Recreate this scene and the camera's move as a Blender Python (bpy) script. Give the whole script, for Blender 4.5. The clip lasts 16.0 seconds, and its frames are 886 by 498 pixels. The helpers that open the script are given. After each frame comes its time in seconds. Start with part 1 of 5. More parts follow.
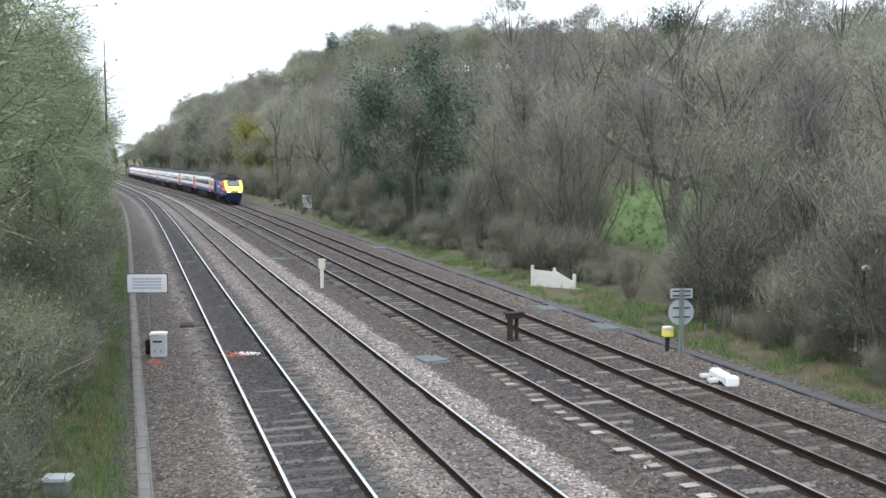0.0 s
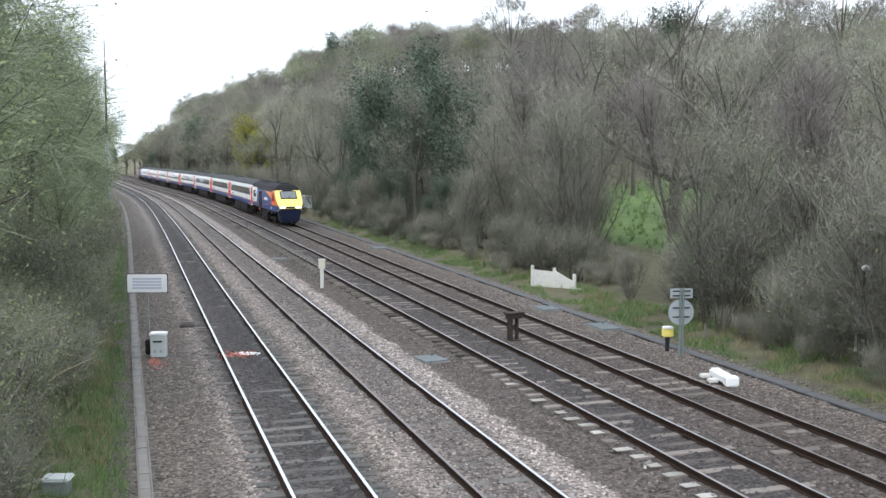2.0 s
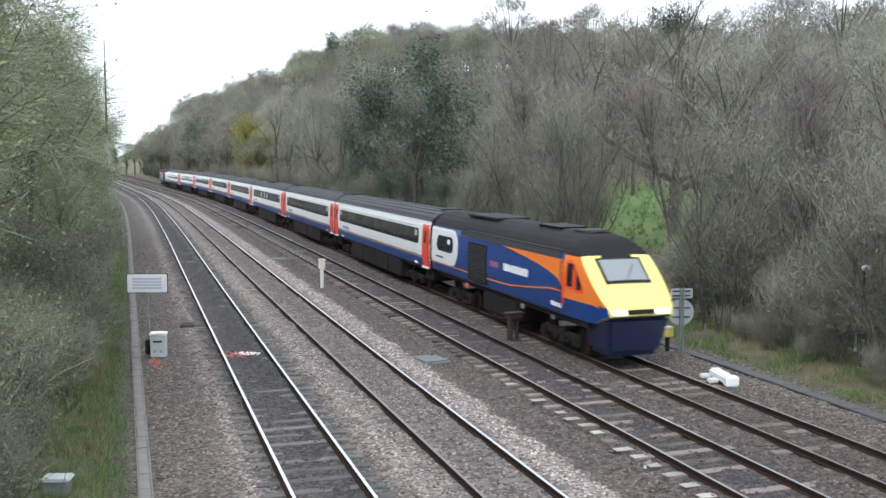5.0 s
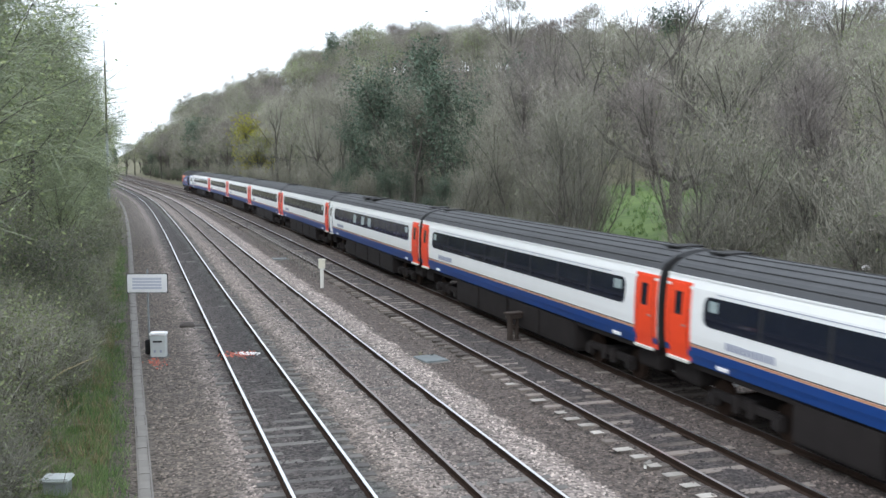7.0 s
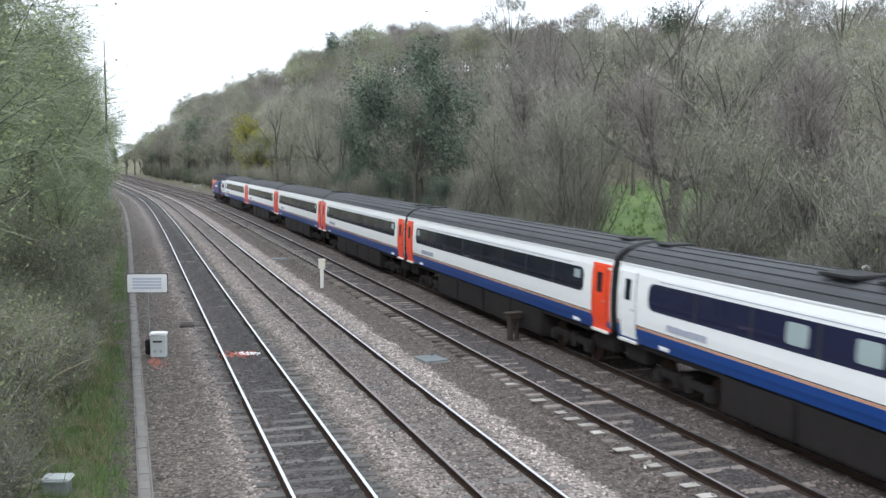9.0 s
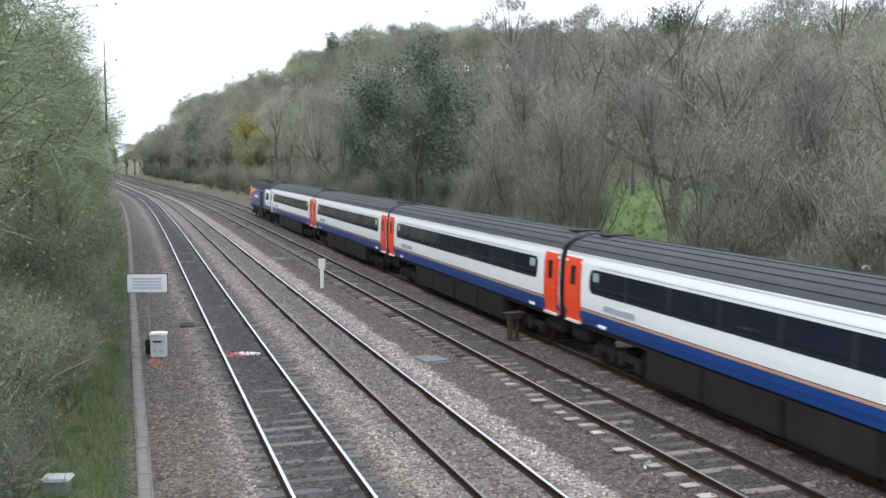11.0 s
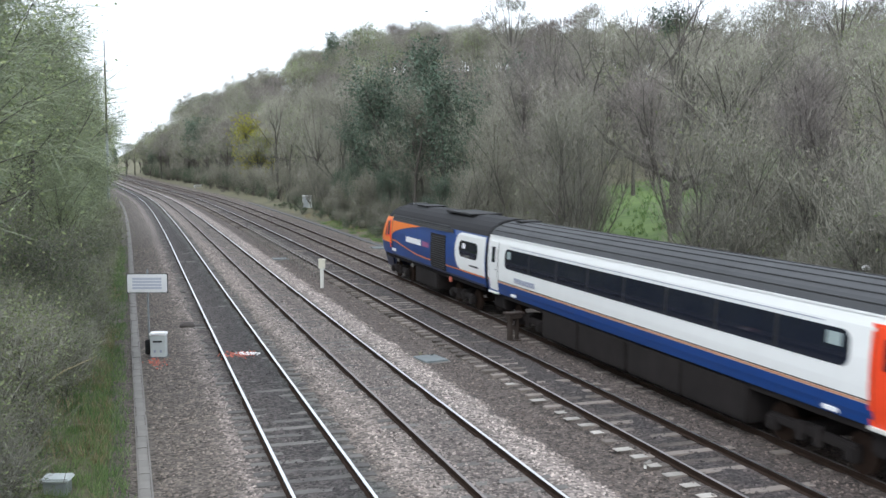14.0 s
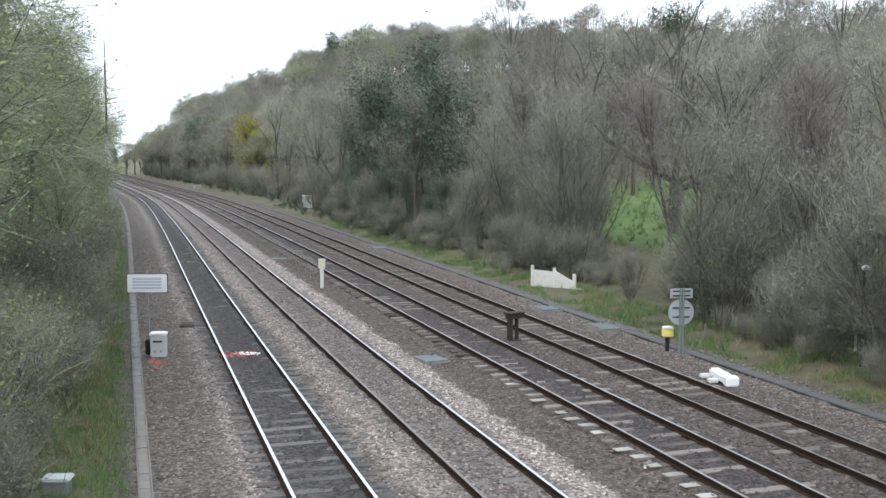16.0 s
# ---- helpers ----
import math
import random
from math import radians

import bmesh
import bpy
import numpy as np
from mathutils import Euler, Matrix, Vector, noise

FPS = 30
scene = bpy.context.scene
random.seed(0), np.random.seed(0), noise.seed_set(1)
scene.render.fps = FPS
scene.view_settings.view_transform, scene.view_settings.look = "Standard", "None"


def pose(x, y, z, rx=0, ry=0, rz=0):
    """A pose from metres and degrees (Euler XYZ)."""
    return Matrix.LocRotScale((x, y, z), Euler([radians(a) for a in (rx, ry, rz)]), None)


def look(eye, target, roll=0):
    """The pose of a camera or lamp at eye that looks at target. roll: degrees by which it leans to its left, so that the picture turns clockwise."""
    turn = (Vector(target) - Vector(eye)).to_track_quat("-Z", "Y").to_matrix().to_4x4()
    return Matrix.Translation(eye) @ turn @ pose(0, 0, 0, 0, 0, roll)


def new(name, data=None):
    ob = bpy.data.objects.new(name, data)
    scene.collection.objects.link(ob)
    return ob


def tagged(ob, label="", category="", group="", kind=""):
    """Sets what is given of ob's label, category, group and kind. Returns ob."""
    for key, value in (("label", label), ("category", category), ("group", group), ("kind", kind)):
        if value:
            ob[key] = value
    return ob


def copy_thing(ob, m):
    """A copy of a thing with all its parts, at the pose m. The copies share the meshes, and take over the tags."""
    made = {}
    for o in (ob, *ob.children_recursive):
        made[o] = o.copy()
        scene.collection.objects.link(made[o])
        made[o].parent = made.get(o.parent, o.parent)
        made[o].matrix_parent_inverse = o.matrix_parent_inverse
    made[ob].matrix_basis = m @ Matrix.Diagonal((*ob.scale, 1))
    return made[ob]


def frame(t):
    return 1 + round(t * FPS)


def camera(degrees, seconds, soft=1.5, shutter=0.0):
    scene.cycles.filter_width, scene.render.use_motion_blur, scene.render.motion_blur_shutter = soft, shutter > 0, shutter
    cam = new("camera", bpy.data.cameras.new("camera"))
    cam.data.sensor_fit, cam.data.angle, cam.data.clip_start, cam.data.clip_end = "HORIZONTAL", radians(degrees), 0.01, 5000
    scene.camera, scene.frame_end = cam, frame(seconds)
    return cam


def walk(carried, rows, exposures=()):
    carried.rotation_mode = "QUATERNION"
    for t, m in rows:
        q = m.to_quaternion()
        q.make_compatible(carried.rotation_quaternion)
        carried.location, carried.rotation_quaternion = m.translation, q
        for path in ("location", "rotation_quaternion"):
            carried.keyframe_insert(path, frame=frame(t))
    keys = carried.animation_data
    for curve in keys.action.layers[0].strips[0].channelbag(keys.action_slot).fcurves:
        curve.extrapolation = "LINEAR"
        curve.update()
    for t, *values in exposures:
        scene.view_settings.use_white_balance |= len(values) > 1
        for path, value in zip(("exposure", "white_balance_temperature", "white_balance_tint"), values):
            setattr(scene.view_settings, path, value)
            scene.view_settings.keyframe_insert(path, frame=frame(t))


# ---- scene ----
CAM_H = 6.497
cam = camera(48.25, 16.0, soft=1.5, shutter=0.35)
EYE = pose(0, 0, CAM_H, 90 - 5.256, 0, 0)
walk(cam, [(0, EYE), (16, EYE)], exposures=[(0, 0.60, 5900, 8), (16, 0.60, 5900, 8)])

# ---- world and light: bright overcast sky ----
SUN_ELEV, SUN_AZ = 48, 200


def build_world():
    w = bpy.data.worlds.new("overcast_sky")
    scene.world = w
    w.use_nodes = True
    nt = w.node_tree
    nt.nodes.clear()
    out = nt.nodes.new("ShaderNodeOutputWorld")
    bg = nt.nodes.new("ShaderNodeBackground")
    sky = nt.nodes.new("ShaderNodeTexSky")
    sky.sky_type, sky.sun_disc = "NISHITA", False
    sky.sun_elevation, sky.sun_rotation = radians(SUN_ELEV), radians(SUN_AZ)
    sky.dust_density, sky.ozone_density = 4.0, 1.0
    mix = nt.nodes.new("ShaderNodeMix")
    mix.data_type = "RGBA"
    mix.inputs["Factor"].default_value = 0.82
    cloud = nt.nodes.new("ShaderNodeTexNoise")
    cloud.inputs["Scale"].default_value, cloud.inputs["Detail"].default_value = 1.6, 5
    ramp = nt.nodes.new("ShaderNodeValToRGB")
    ramp.color_ramp.elements[0].position, ramp.color_ramp.elements[0].color = 0.3, (12.2, 12.4, 12.6, 1)
    ramp.color_ramp.elements[1].position, ramp.color_ramp.elements[1].color = 0.75, (14.6, 14.7, 14.9, 1)
    nt.links.new(cloud.outputs["Fac"], ramp.inputs["Fac"])
    nt.links.new(sky.outputs["Color"], mix.inputs["A"])
    nt.links.new(ramp.outputs["Color"], mix.inputs["B"])
    nt.links.new(mix.outputs["Result"], bg.inputs["Color"])
    bg.inputs["Strength"].default_value = 0.1
    nt.links.new(bg.outputs["Background"], out.inputs["Surface"])
    sun = bpy.data.lights.new("sun", "SUN")
    sun.energy, sun.angle, sun.color = 0.9, radians(25), (1.0, 0.96, 0.9)
    ob = new("sun", sun)
    a, e = radians(SUN_AZ), radians(SUN_ELEV)
    d = Vector((math.sin(a) * math.cos(e), math.cos(a) * math.cos(e), math.sin(e)))
    ob.matrix_world = look(d * 100, (0, 0, 0))


build_world()

# ---- the line of the railway: distance s along it and offset lat to its right ----
LINE = (15.936, -32.601, 0.536, -1.913, -3.412, 4.904)
KNOTS = (0.7, 1.3, 1.9)


def line_x(y):
    u = np.minimum(y / 100, 3.4)
    e = y / 100 - u
    x = LINE[0] + LINE[1] * (u + e) + LINE[2] * (u * u + 2 * u * e)
    for k, c in zip(KNOTS, LINE[3:]):
        w = np.maximum(u - k, 0)
        x = x + c * (w * w + 2 * w * e)
    return x


def line_slope(y):
    u = np.minimum(y / 100, 3.4)
    d = LINE[1] + 2 * LINE[2] * u
    for k, c in zip(KNOTS, LINE[3:]):
        d = d + 2 * c * np.maximum(u - k, 0)
    return d / 100


GRID_Y = np.linspace(-420, 900, 6601)
GRID_X = line_x(GRID_Y)
GRID_S = np.concatenate([[0], np.cumsum(np.hypot(np.diff(GRID_X), np.diff(GRID_Y)))])
GRID_S -= np.interp(-20, GRID_Y, GRID_S)


def on_line(s, lat=0.0):
    """x, y and slope at distance s, lat metres to the right."""
    y = np.interp(s, GRID_S, GRID_Y)
    sl = line_slope(y)
    n = np.sqrt(1 + sl * sl)
    return line_x(y) + lat / n, y - lat * sl / n, sl


def at(s, lat, z=0.0):
    x, y, _ = on_line(s, lat)
    return Vector((float(x), float(y), z))


def turn_at(s):
    """Degrees by which a thing that faces +y is turned to face along the line."""
    return math.degrees(math.atan(-float(on_line(s)[2])))


def pose_at(s, lat, z=0.0, rz=0.0):
    p = at(s, lat, z)
    return pose(p.x, p.y, p.z, 0, 0, turn_at(s) + rz)


def y_of(s):
    return np.interp(s, GRID_S, GRID_Y)


TRACKS = {"a": (-11.50, 0.40, 0.0), "b": (-7.86, -0.36, 0.24), "c": (-3.03, -0.55, 0.03), "d": (0.0, 0.0, 0.0)}


def track_lat(key, s):
    a, b, c = TRACKS[key]
    u = np.clip(y_of(s) / 100, 0, 2.4)
    return a + b * u + c * u * u


# ---- materials ----
def mat(name, color, rough=0.7, metal=0.0, var=0.25, scale=8.0, bump=0.0, spots=None, obj_var=0.0, stretch=None, isl=0.0, thin=0.0, gloss=0.5):
    """Principled material with colour varied at two scales and fine relief."""
    m = bpy.data.materials.new(name)
    m.use_nodes = True
    nt = m.node_tree
    bs = nt.nodes["Principled BSDF"]
    bs.inputs["Roughness"].default_value, bs.inputs["Metallic"].default_value = rough, metal
    bs.inputs["Specular IOR Level"].default_value = gloss
    co = nt.nodes.new("ShaderNodeTexCoord")
    src = co.outputs["Object"]
    if stretch:
        mp = nt.nodes.new("ShaderNodeMapping")
        mp.inputs["Scale"].default_value = stretch
        nt.links.new(src, mp.inputs["Vector"])
        src = mp.outputs["Vector"]
    fine, big = nt.nodes.new("ShaderNodeTexNoise"), nt.nodes.new("ShaderNodeTexNoise")
    for n, sc, det in ((fine, scale, 6), (big, scale * 0.13, 3)):
        n.inputs["Scale"].default_value, n.inputs["Detail"].default_value = sc, det
        nt.links.new(src, n.inputs["Vector"])
    add = nt.nodes.new("ShaderNodeMath")
    add.operation = "ADD"
    nt.links.new(fine.outputs["Fac"], add.inputs[0])
    nt.links.new(big.outputs["Fac"], add.inputs[1])
    val = add.outputs[0]
    for amount, node, sock in ((obj_var, "ShaderNodeObjectInfo", "Random"), (isl, "ShaderNodeNewGeometry", "Random Per Island")):
        if amount:
            oi, ma = nt.nodes.new(node), nt.nodes.new("ShaderNodeMath")
            ma.operation, ma.inputs[1].default_value = "MULTIPLY_ADD", amount
            nt.links.new(oi.outputs[sock], ma.inputs[0])
            nt.links.new(val, ma.inputs[2])
            val = ma.outputs[0]
    mr = nt.nodes.new("ShaderNodeMapRange")
    mid = 1.0 + (obj_var + isl) / 2
    mr.inputs["From Min"].default_value, mr.inputs["From Max"].default_value = mid - 0.6, mid + 0.6
    nt.links.new(val, mr.inputs["Value"])
    ramp = nt.nodes.new("ShaderNodeValToRGB")
    lo = [c * (1 - var) for c in color]
    hi = [min(1, c * (1 + var)) for c in (spots or color)]
    ramp.color_ramp.elements[0].color, ramp.color_ramp.elements[1].color = (*lo, 1), (*hi, 1)
    nt.links.new(mr.outputs["Result"], ramp.inputs["Fac"])
    nt.links.new(ramp.outputs["Color"], bs.inputs["Base Color"])
    if thin:
        tl, mx = nt.nodes.new("ShaderNodeBsdfTranslucent"), nt.nodes.new("ShaderNodeMixShader")
        mx.inputs[0].default_value = thin
        nt.links.new(ramp.outputs["Color"], tl.inputs["Color"])
        nt.links.new(bs.outputs["BSDF"], mx.inputs[1])
        nt.links.new(tl.outputs["BSDF"], mx.inputs[2])
        nt.links.new(mx.outputs["Shader"], nt.nodes["Material Output"].inputs["Surface"])
    if bump:
        b = nt.nodes.new("ShaderNodeBump")
        b.inputs["Strength"].default_value, b.inputs["Distance"].default_value = bump, 0.05
        nt.links.new(fine.outputs["Fac"], b.inputs["Height"])
        nt.links.new(b.outputs["Normal"], bs.inputs["Normal"])
    return m


def ballast_mat(name, loose):
    """Crushed stone whose kind changes across the formation: the strip's offset is in the uv map."""
    m = bpy.data.materials.new(name)
    m.use_nodes = True
    nt = m.node_tree
    L = nt.links.new
    bs = nt.nodes["Principled BSDF"]
    bs.inputs["Roughness"].default_value = 0.95
    uv, co = nt.nodes.new("ShaderNodeUVMap"), nt.nodes.new("ShaderNodeTexCoord")
    sep = nt.nodes.new("ShaderNodeSeparateXYZ")
    L(uv.outputs["UV"], sep.inputs["Vector"])
    wob = nt.nodes.new("ShaderNodeTexNoise")
    wob.inputs["Scale"].default_value, wob.inputs["Detail"].default_value = 1.3, 6
    L(co.outputs["Object"], wob.inputs["Vector"])
    ma = nt.nodes.new("ShaderNodeMath")
    ma.operation, ma.inputs[1].default_value = "MULTIPLY_ADD", 0.035
    L(wob.outputs["Fac"], ma.inputs[0])
    L(sep.outputs["X"], ma.inputs[2])
    # offset -20..10 mapped to 0..1
    ramp = nt.nodes.new("ShaderNodeValToRGB")
    el = ramp.color_ramp.elements
    stops = [(-15.2, (0.100, 0.084, 0.069)), (-13.2, (0.124, 0.104, 0.090)), (-12.75, (0.214, 0.181, 0.162)), (-12.3, (0.082, 0.071, 0.066)),
             (-11.0, (0.046, 0.040, 0.039)), (-10.5, (0.082, 0.083, 0.076)), (-10.1, (0.117, 0.098, 0.085)), (-9.6, (0.230, 0.194, 0.172)),
             (-8.9, (0.168, 0.143, 0.128)), (-7.9, (0.120, 0.101, 0.091)), (-7.0, (0.153, 0.131, 0.118)), (-6.75, (0.265, 0.227, 0.205)),
             (-6.1, (0.255, 0.218, 0.196)), (-5.8, (0.094, 0.076, 0.066)), (-4.4, (0.085, 0.069, 0.060)), (-3.0, (0.049, 0.042, 0.041)),
             (-1.6, (0.084, 0.067, 0.059)), (0.0, (0.075, 0.059, 0.051)), (1.3, (0.096, 0.078, 0.068)), (3.3, (0.133, 0.110, 0.095)), (4.6, (0.107, 0.098, 0.066))]
    while len(el) < len(stops):
        el.new(0.5)
    for e, (lat, c) in zip(el, stops):
        e.position, e.color = (lat + 20) / 30 + 0.0175, (*c, 1)
    L(ma.outputs[0], ramp.inputs["Fac"])
    vor = nt.nodes.new("ShaderNodeTexVoronoi")
    vor.inputs["Scale"].default_value = 14
    L(co.outputs["Object"], vor.inputs["Vector"])
    fine = nt.nodes.new("ShaderNodeTexNoise")
    fine.inputs["Scale"].default_value, fine.inputs["Detail"].default_value = 5.0, 8
    L(co.outputs["Object"], fine.inputs["Vector"])
    mr = nt.nodes.new("ShaderNodeMapRange")
    mr.inputs["To Min"].default_value, mr.inputs["To Max"].default_value = (0.3, 2.5) if loose else (0.3, 1.5)
    if loose:
        geo = nt.nodes.new("ShaderNodeNewGeometry")
        L(geo.outputs["Random Per Island"], mr.inputs["Value"])
    else:
        sep2 = nt.nodes.new("ShaderNodeSeparateColor")
        L(vor.outputs["Color"], sep2.inputs["Color"])
        L(sep2.outputs["Red"], mr.inputs["Value"])
    mr2 = nt.nodes.new("ShaderNodeMapRange")
    mr2.inputs["From Min"].default_value, mr2.inputs["From Max"].default_value = 0.3, 0.7
    mr2.inputs["To Min"].default_value, mr2.inputs["To Max"].default_value = 0.72, 1.25
    L(fine.outputs["Fac"], mr2.inputs["Value"])
    mu = nt.nodes.new("ShaderNodeMath")
    mu.operation = "MULTIPLY"
    L(mr.outputs["Result"], mu.inputs[0])
    L(mr2.outputs["Result"], mu.inputs[1])
    mx = nt.nodes.new("ShaderNodeVectorMath")
    mx.operation = "SCALE"
    L(ramp.outputs["Color"], mx.inputs[0])
    L(mu.outputs[0], mx.inputs["Scale"])
    L(mx.outputs["Vector"], bs.inputs["Base Color"])
    b = nt.nodes.new("ShaderNodeBump")
    b.inputs["Strength"].default_value, b.inputs["Distance"].default_value = 1.0, 0.04
    L(vor.outputs["Distance"], b.inputs["Height"])
    b.invert = True
    L(b.outputs["Normal"], bs.inputs["Normal"])
    return m


def glass_mat(name, tint, rough=0.05):
    m = bpy.data.materials.new(name)
    m.use_nodes = True
    bs = m.node_tree.nodes["Principled BSDF"]
    bs.inputs["Base Color"].default_value = (*tint, 1)
    bs.inputs["Roughness"].default_value = rough
    bs.inputs["Specular IOR Level"].default_value = 0.5
    return m


def glow_mat(name, color, strength):
    m = bpy.data.materials.new(name)
    m.use_nodes = True
    bs = m.node_tree.nodes["Principled BSDF"]
    bs.inputs["Base Color"].default_value = (*color, 1)
    bs.inputs["Emission Color"].default_value, bs.inputs["Emission Strength"].default_value = (*color, 1), strength
    return m


BALLAST = ballast_mat("ballast", False)
LOOSE_STONE = ballast_mat("loose_ballast", True)
RAIL_TOP = mat("worn_rail_head", (.62, .62, .63), 0.28, 0.9, 0.1, 3)
RAIL_MID = mat("half_worn_rail_head", (.33, .31, .30), 0.42, 0.7, 0.2, 4)
RAIL_DULL = mat("dull_rail_head", (.20, .18, .17), 0.5, 0.5, 0.2, 4)
RAIL_SIDE = mat("rusty_rail_web", (.030, .019, .014), 0.95, 0.0, 0.35, 6, gloss=0.15)
TIMBER = mat("creosoted_sleeper", (.060, .048, .040), 0.9, 0, 0.45, 5, 0.3, spots=(.145, .125, .110), obj_var=1.3, isl=1.0)
CONCRETE_SLEEPER = mat("concrete_sleeper", (.056, .052, .050), 0.9, 0, 0.3, 5, 0.3, spots=(.125, .117, .109), obj_var=0.8, isl=0.8)
CONCRETE = mat("weathered_concrete", (.185, .174, .160), 0.9, 0, 0.3, 4, 0.25)
CONCRETE_DARK = mat("damp_dark_concrete", (.105, .105, .108), 0.9, 0, 0.3, 4, 0.25)
PALE_END = mat("bleached_sleeper_end", (.34, .32, .29), 0.9, 0, 0.35, 6, 0.2, obj_var=0.8)
CREAM = mat("cream_paint", (.62, .60, .50), 0.6, 0, 0.1, 5)
SIGN_POST = mat("grey_green_post", (.19, .23, .22), 0.6, 0.2, 0.2, 6)
RUST_DARK = mat("dark_sacking", (.07, .06, .055), 0.9, 0, 0.4, 8, 0.3)
CONCRETE_PALE = mat("pale_concrete", (.62, .61, .57), 0.85, 0, 0.15, 5, 0.15)
SLATE = mat("blue_grey_lid", (.13, .148, .152), 0.7, 0, 0.2, 6, 0.15)
SOIL = mat("leaf_litter", (.085, .072, .054), 1.0, 0, 0.4, 1.2, 0.5, spots=(.12, .115, .06))
MEADOW = mat("meadow_grass", (.055, .105, .030), 1.0, 0, 0.35, 0.9, 0.5, spots=(.13, .185, .055))
GRASS = mat("verge_grass", (.105, .215, .068), 0.9, 0, 0.35, 0.9, 0, spots=(.19, .25, .10), isl=1.2, thin=0.4)
DRY_GRASS = mat("dry_grass", (.25, .205, .115), 0.95, 0, 0.35, 2.0, 0, isl=1.2)
BARK = mat("grey_brown_bark", (.078, .071, .060), 0.95, 0, 0.35, 3, 0.4, obj_var=0.5)
TWIG = mat("bare_twigs", (.228, .222, .180), 0.95, 0, 0.35, 0.5, 0, obj_var=1.2, isl=0.7)
TWIG_GREEN = mat("greenish_twigs", (.235, .265, .175), 0.95, 0, 0.3, 0.5, 0, obj_var=0.8, isl=0.7)
TWIG_RED = mat("reddish_twigs", (.185, .164, .152), 0.95, 0, 0.3, 0.5, 0, obj_var=0.8, isl=0.7)
BUD = mat("opening_leaves", (.215, .255, .125), 0.9, 0, 0.35, 0.6, 0, obj_var=0.9, isl=0.9, thin=0.4)
LEAF = mat("spring_leaves", (.215, .295, .165), 0.85, 0, 0.4, 0.35, 0, spots=(.32, .36, .17), obj_var=0.5, isl=0.9, thin=0.45)
LEAF_LOW = mat("dull_shrub_leaves", (.150, .205, .095), 0.85, 0, 0.45, 0.35, 0, spots=(.25, .28, .14), obj_var=0.5, isl=0.9, thin=0.35)
LEAF_YELLOW = mat("yellow_green_leaves", (.30, .29, .04), 0.85, 0, 0.3, 0.7, 0, isl=0.9, thin=0.45)
IVY = mat("dark_evergreen_leaves", (.068, .104, .068), 0.7, 0, 0.4, 0.8, 0, isl=0.9)
BRAMBLE = mat("bramble_leaves", (.055, .095, .042), 0.8, 0, 0.4, 0.8, 0, isl=0.9)
WHITE = mat("white_coach_paint", (.76, .77, .76), 0.35, 0, 0.05, 1.5)
BLUE = mat("blue_coach_paint", (.006, .044, .20), 0.4, 0, 0.15, 1.5)
NAVY = mat("navy_coach_paint", (.014, .022, .060), 0.35, 0, 0.12, 1.5)
RED = mat("orange_red_door_paint", (.78, .060, .012), 0.4, 0, 0.08, 1.5)
ORANGE = mat("orange_cab_paint", (.80, .20, .025), 0.4, 0, 0.08, 1.5)
YELLOW = mat("yellow_warning_paint", (.86, .73, .20), 0.4, 0, 0.08, 1.5)
ROOF = mat("grimy_grey_roof", (.055, .057, .061), 0.9, 0, 0.25, 1.2, 0.1)
UNDER = mat("brake_dust_underframe", (.021, .018, .0175), 0.95, 0, 0.4, 2.0, 0.2, gloss=0.15)
# ribs and grille slats, a darker grey than the roof
ROOF_RIB = mat("dark_roof_rib", (.035, .036, .038), 0.8, 0, 0.25, 1.2)
OBSCURED = mat("obscured_glass", (.30, .36, .36), 0.3, 0, 0.1, 3)
GASKET = mat("black_rubber", (.012, .012, .013), 0.8, 0, 0.2, 4)
GLASS = glass_mat("tinted_window", (.012, .015, .025))
BUFFET_GLASS = glass_mat("blue_tinted_window", (.016, .018, .045))
MAUVE = mat("mauve_paint", (.30, .10, .22), 0.5, 0, 0.08, 2)
# windscreen base colour carries the sky's reflection, so it is pale
SKYLIT_SCREEN = glass_mat("windscreen", (.30, .33, .34), 0.1)
LAMP = glow_mat("headlight_lens", (1.0, .97, .88), 1.2)
STEEL = mat("galvanised_steel", (.33, .35, .36), 0.5, 0.6, 0.15, 6)
GREY_PAINT = mat("pale_grey_cabinet", (.50, .53, .52), 0.55, 0, 0.12, 5)
SIGN_BACK = mat("aluminium_sign", (.40, .43, .45), 0.5, 0.4, 0.15, 5)
SIGN_WHITE = mat("white_sign_face", (.80, .80, .80), 0.5, 0, 0.04, 5)
ROW_GREY = mat("pale_lilac_rows", (.50, .52, .60), 0.6, 0, 0.04, 5)
STRIPE = mat("dull_gold_stripe", (.52, .27, .17), 0.5, 0, 0.1, 2)
SOOT = mat("sooty_roof", (.010, .010, .012), 0.97, 0, 0.3, 1.0, 0.1)
SIGN_GREY = mat("lilac_grey_lettering", (.30, .32, .40), 0.6, 0, 0.04, 5)
RUST = mat("rusty_iron", (.042, .030, .024), 0.9, 0.1, 0.4, 8, 0.3)
RED_SPRAY = mat("red_spray_paint", (.46, .13, .09), 0.9, 0, 0.35, 8)


# ---- mesh helpers ----
def mesh_of(name, verts, faces, mats, index=None, smooth=False):
    me = bpy.data.meshes.new(name)
    me.from_pydata([tuple(v) for v in verts], [], faces)
    for m in mats if isinstance(mats, (list, tuple)) else [mats]:
        me.materials.append(m)
    if index is not None:
        me.polygons.foreach_set("material_index", index)
    if smooth:
        me.polygons.foreach_set("use_smooth", [True] * len(me.polygons))
    me.update()
    return me


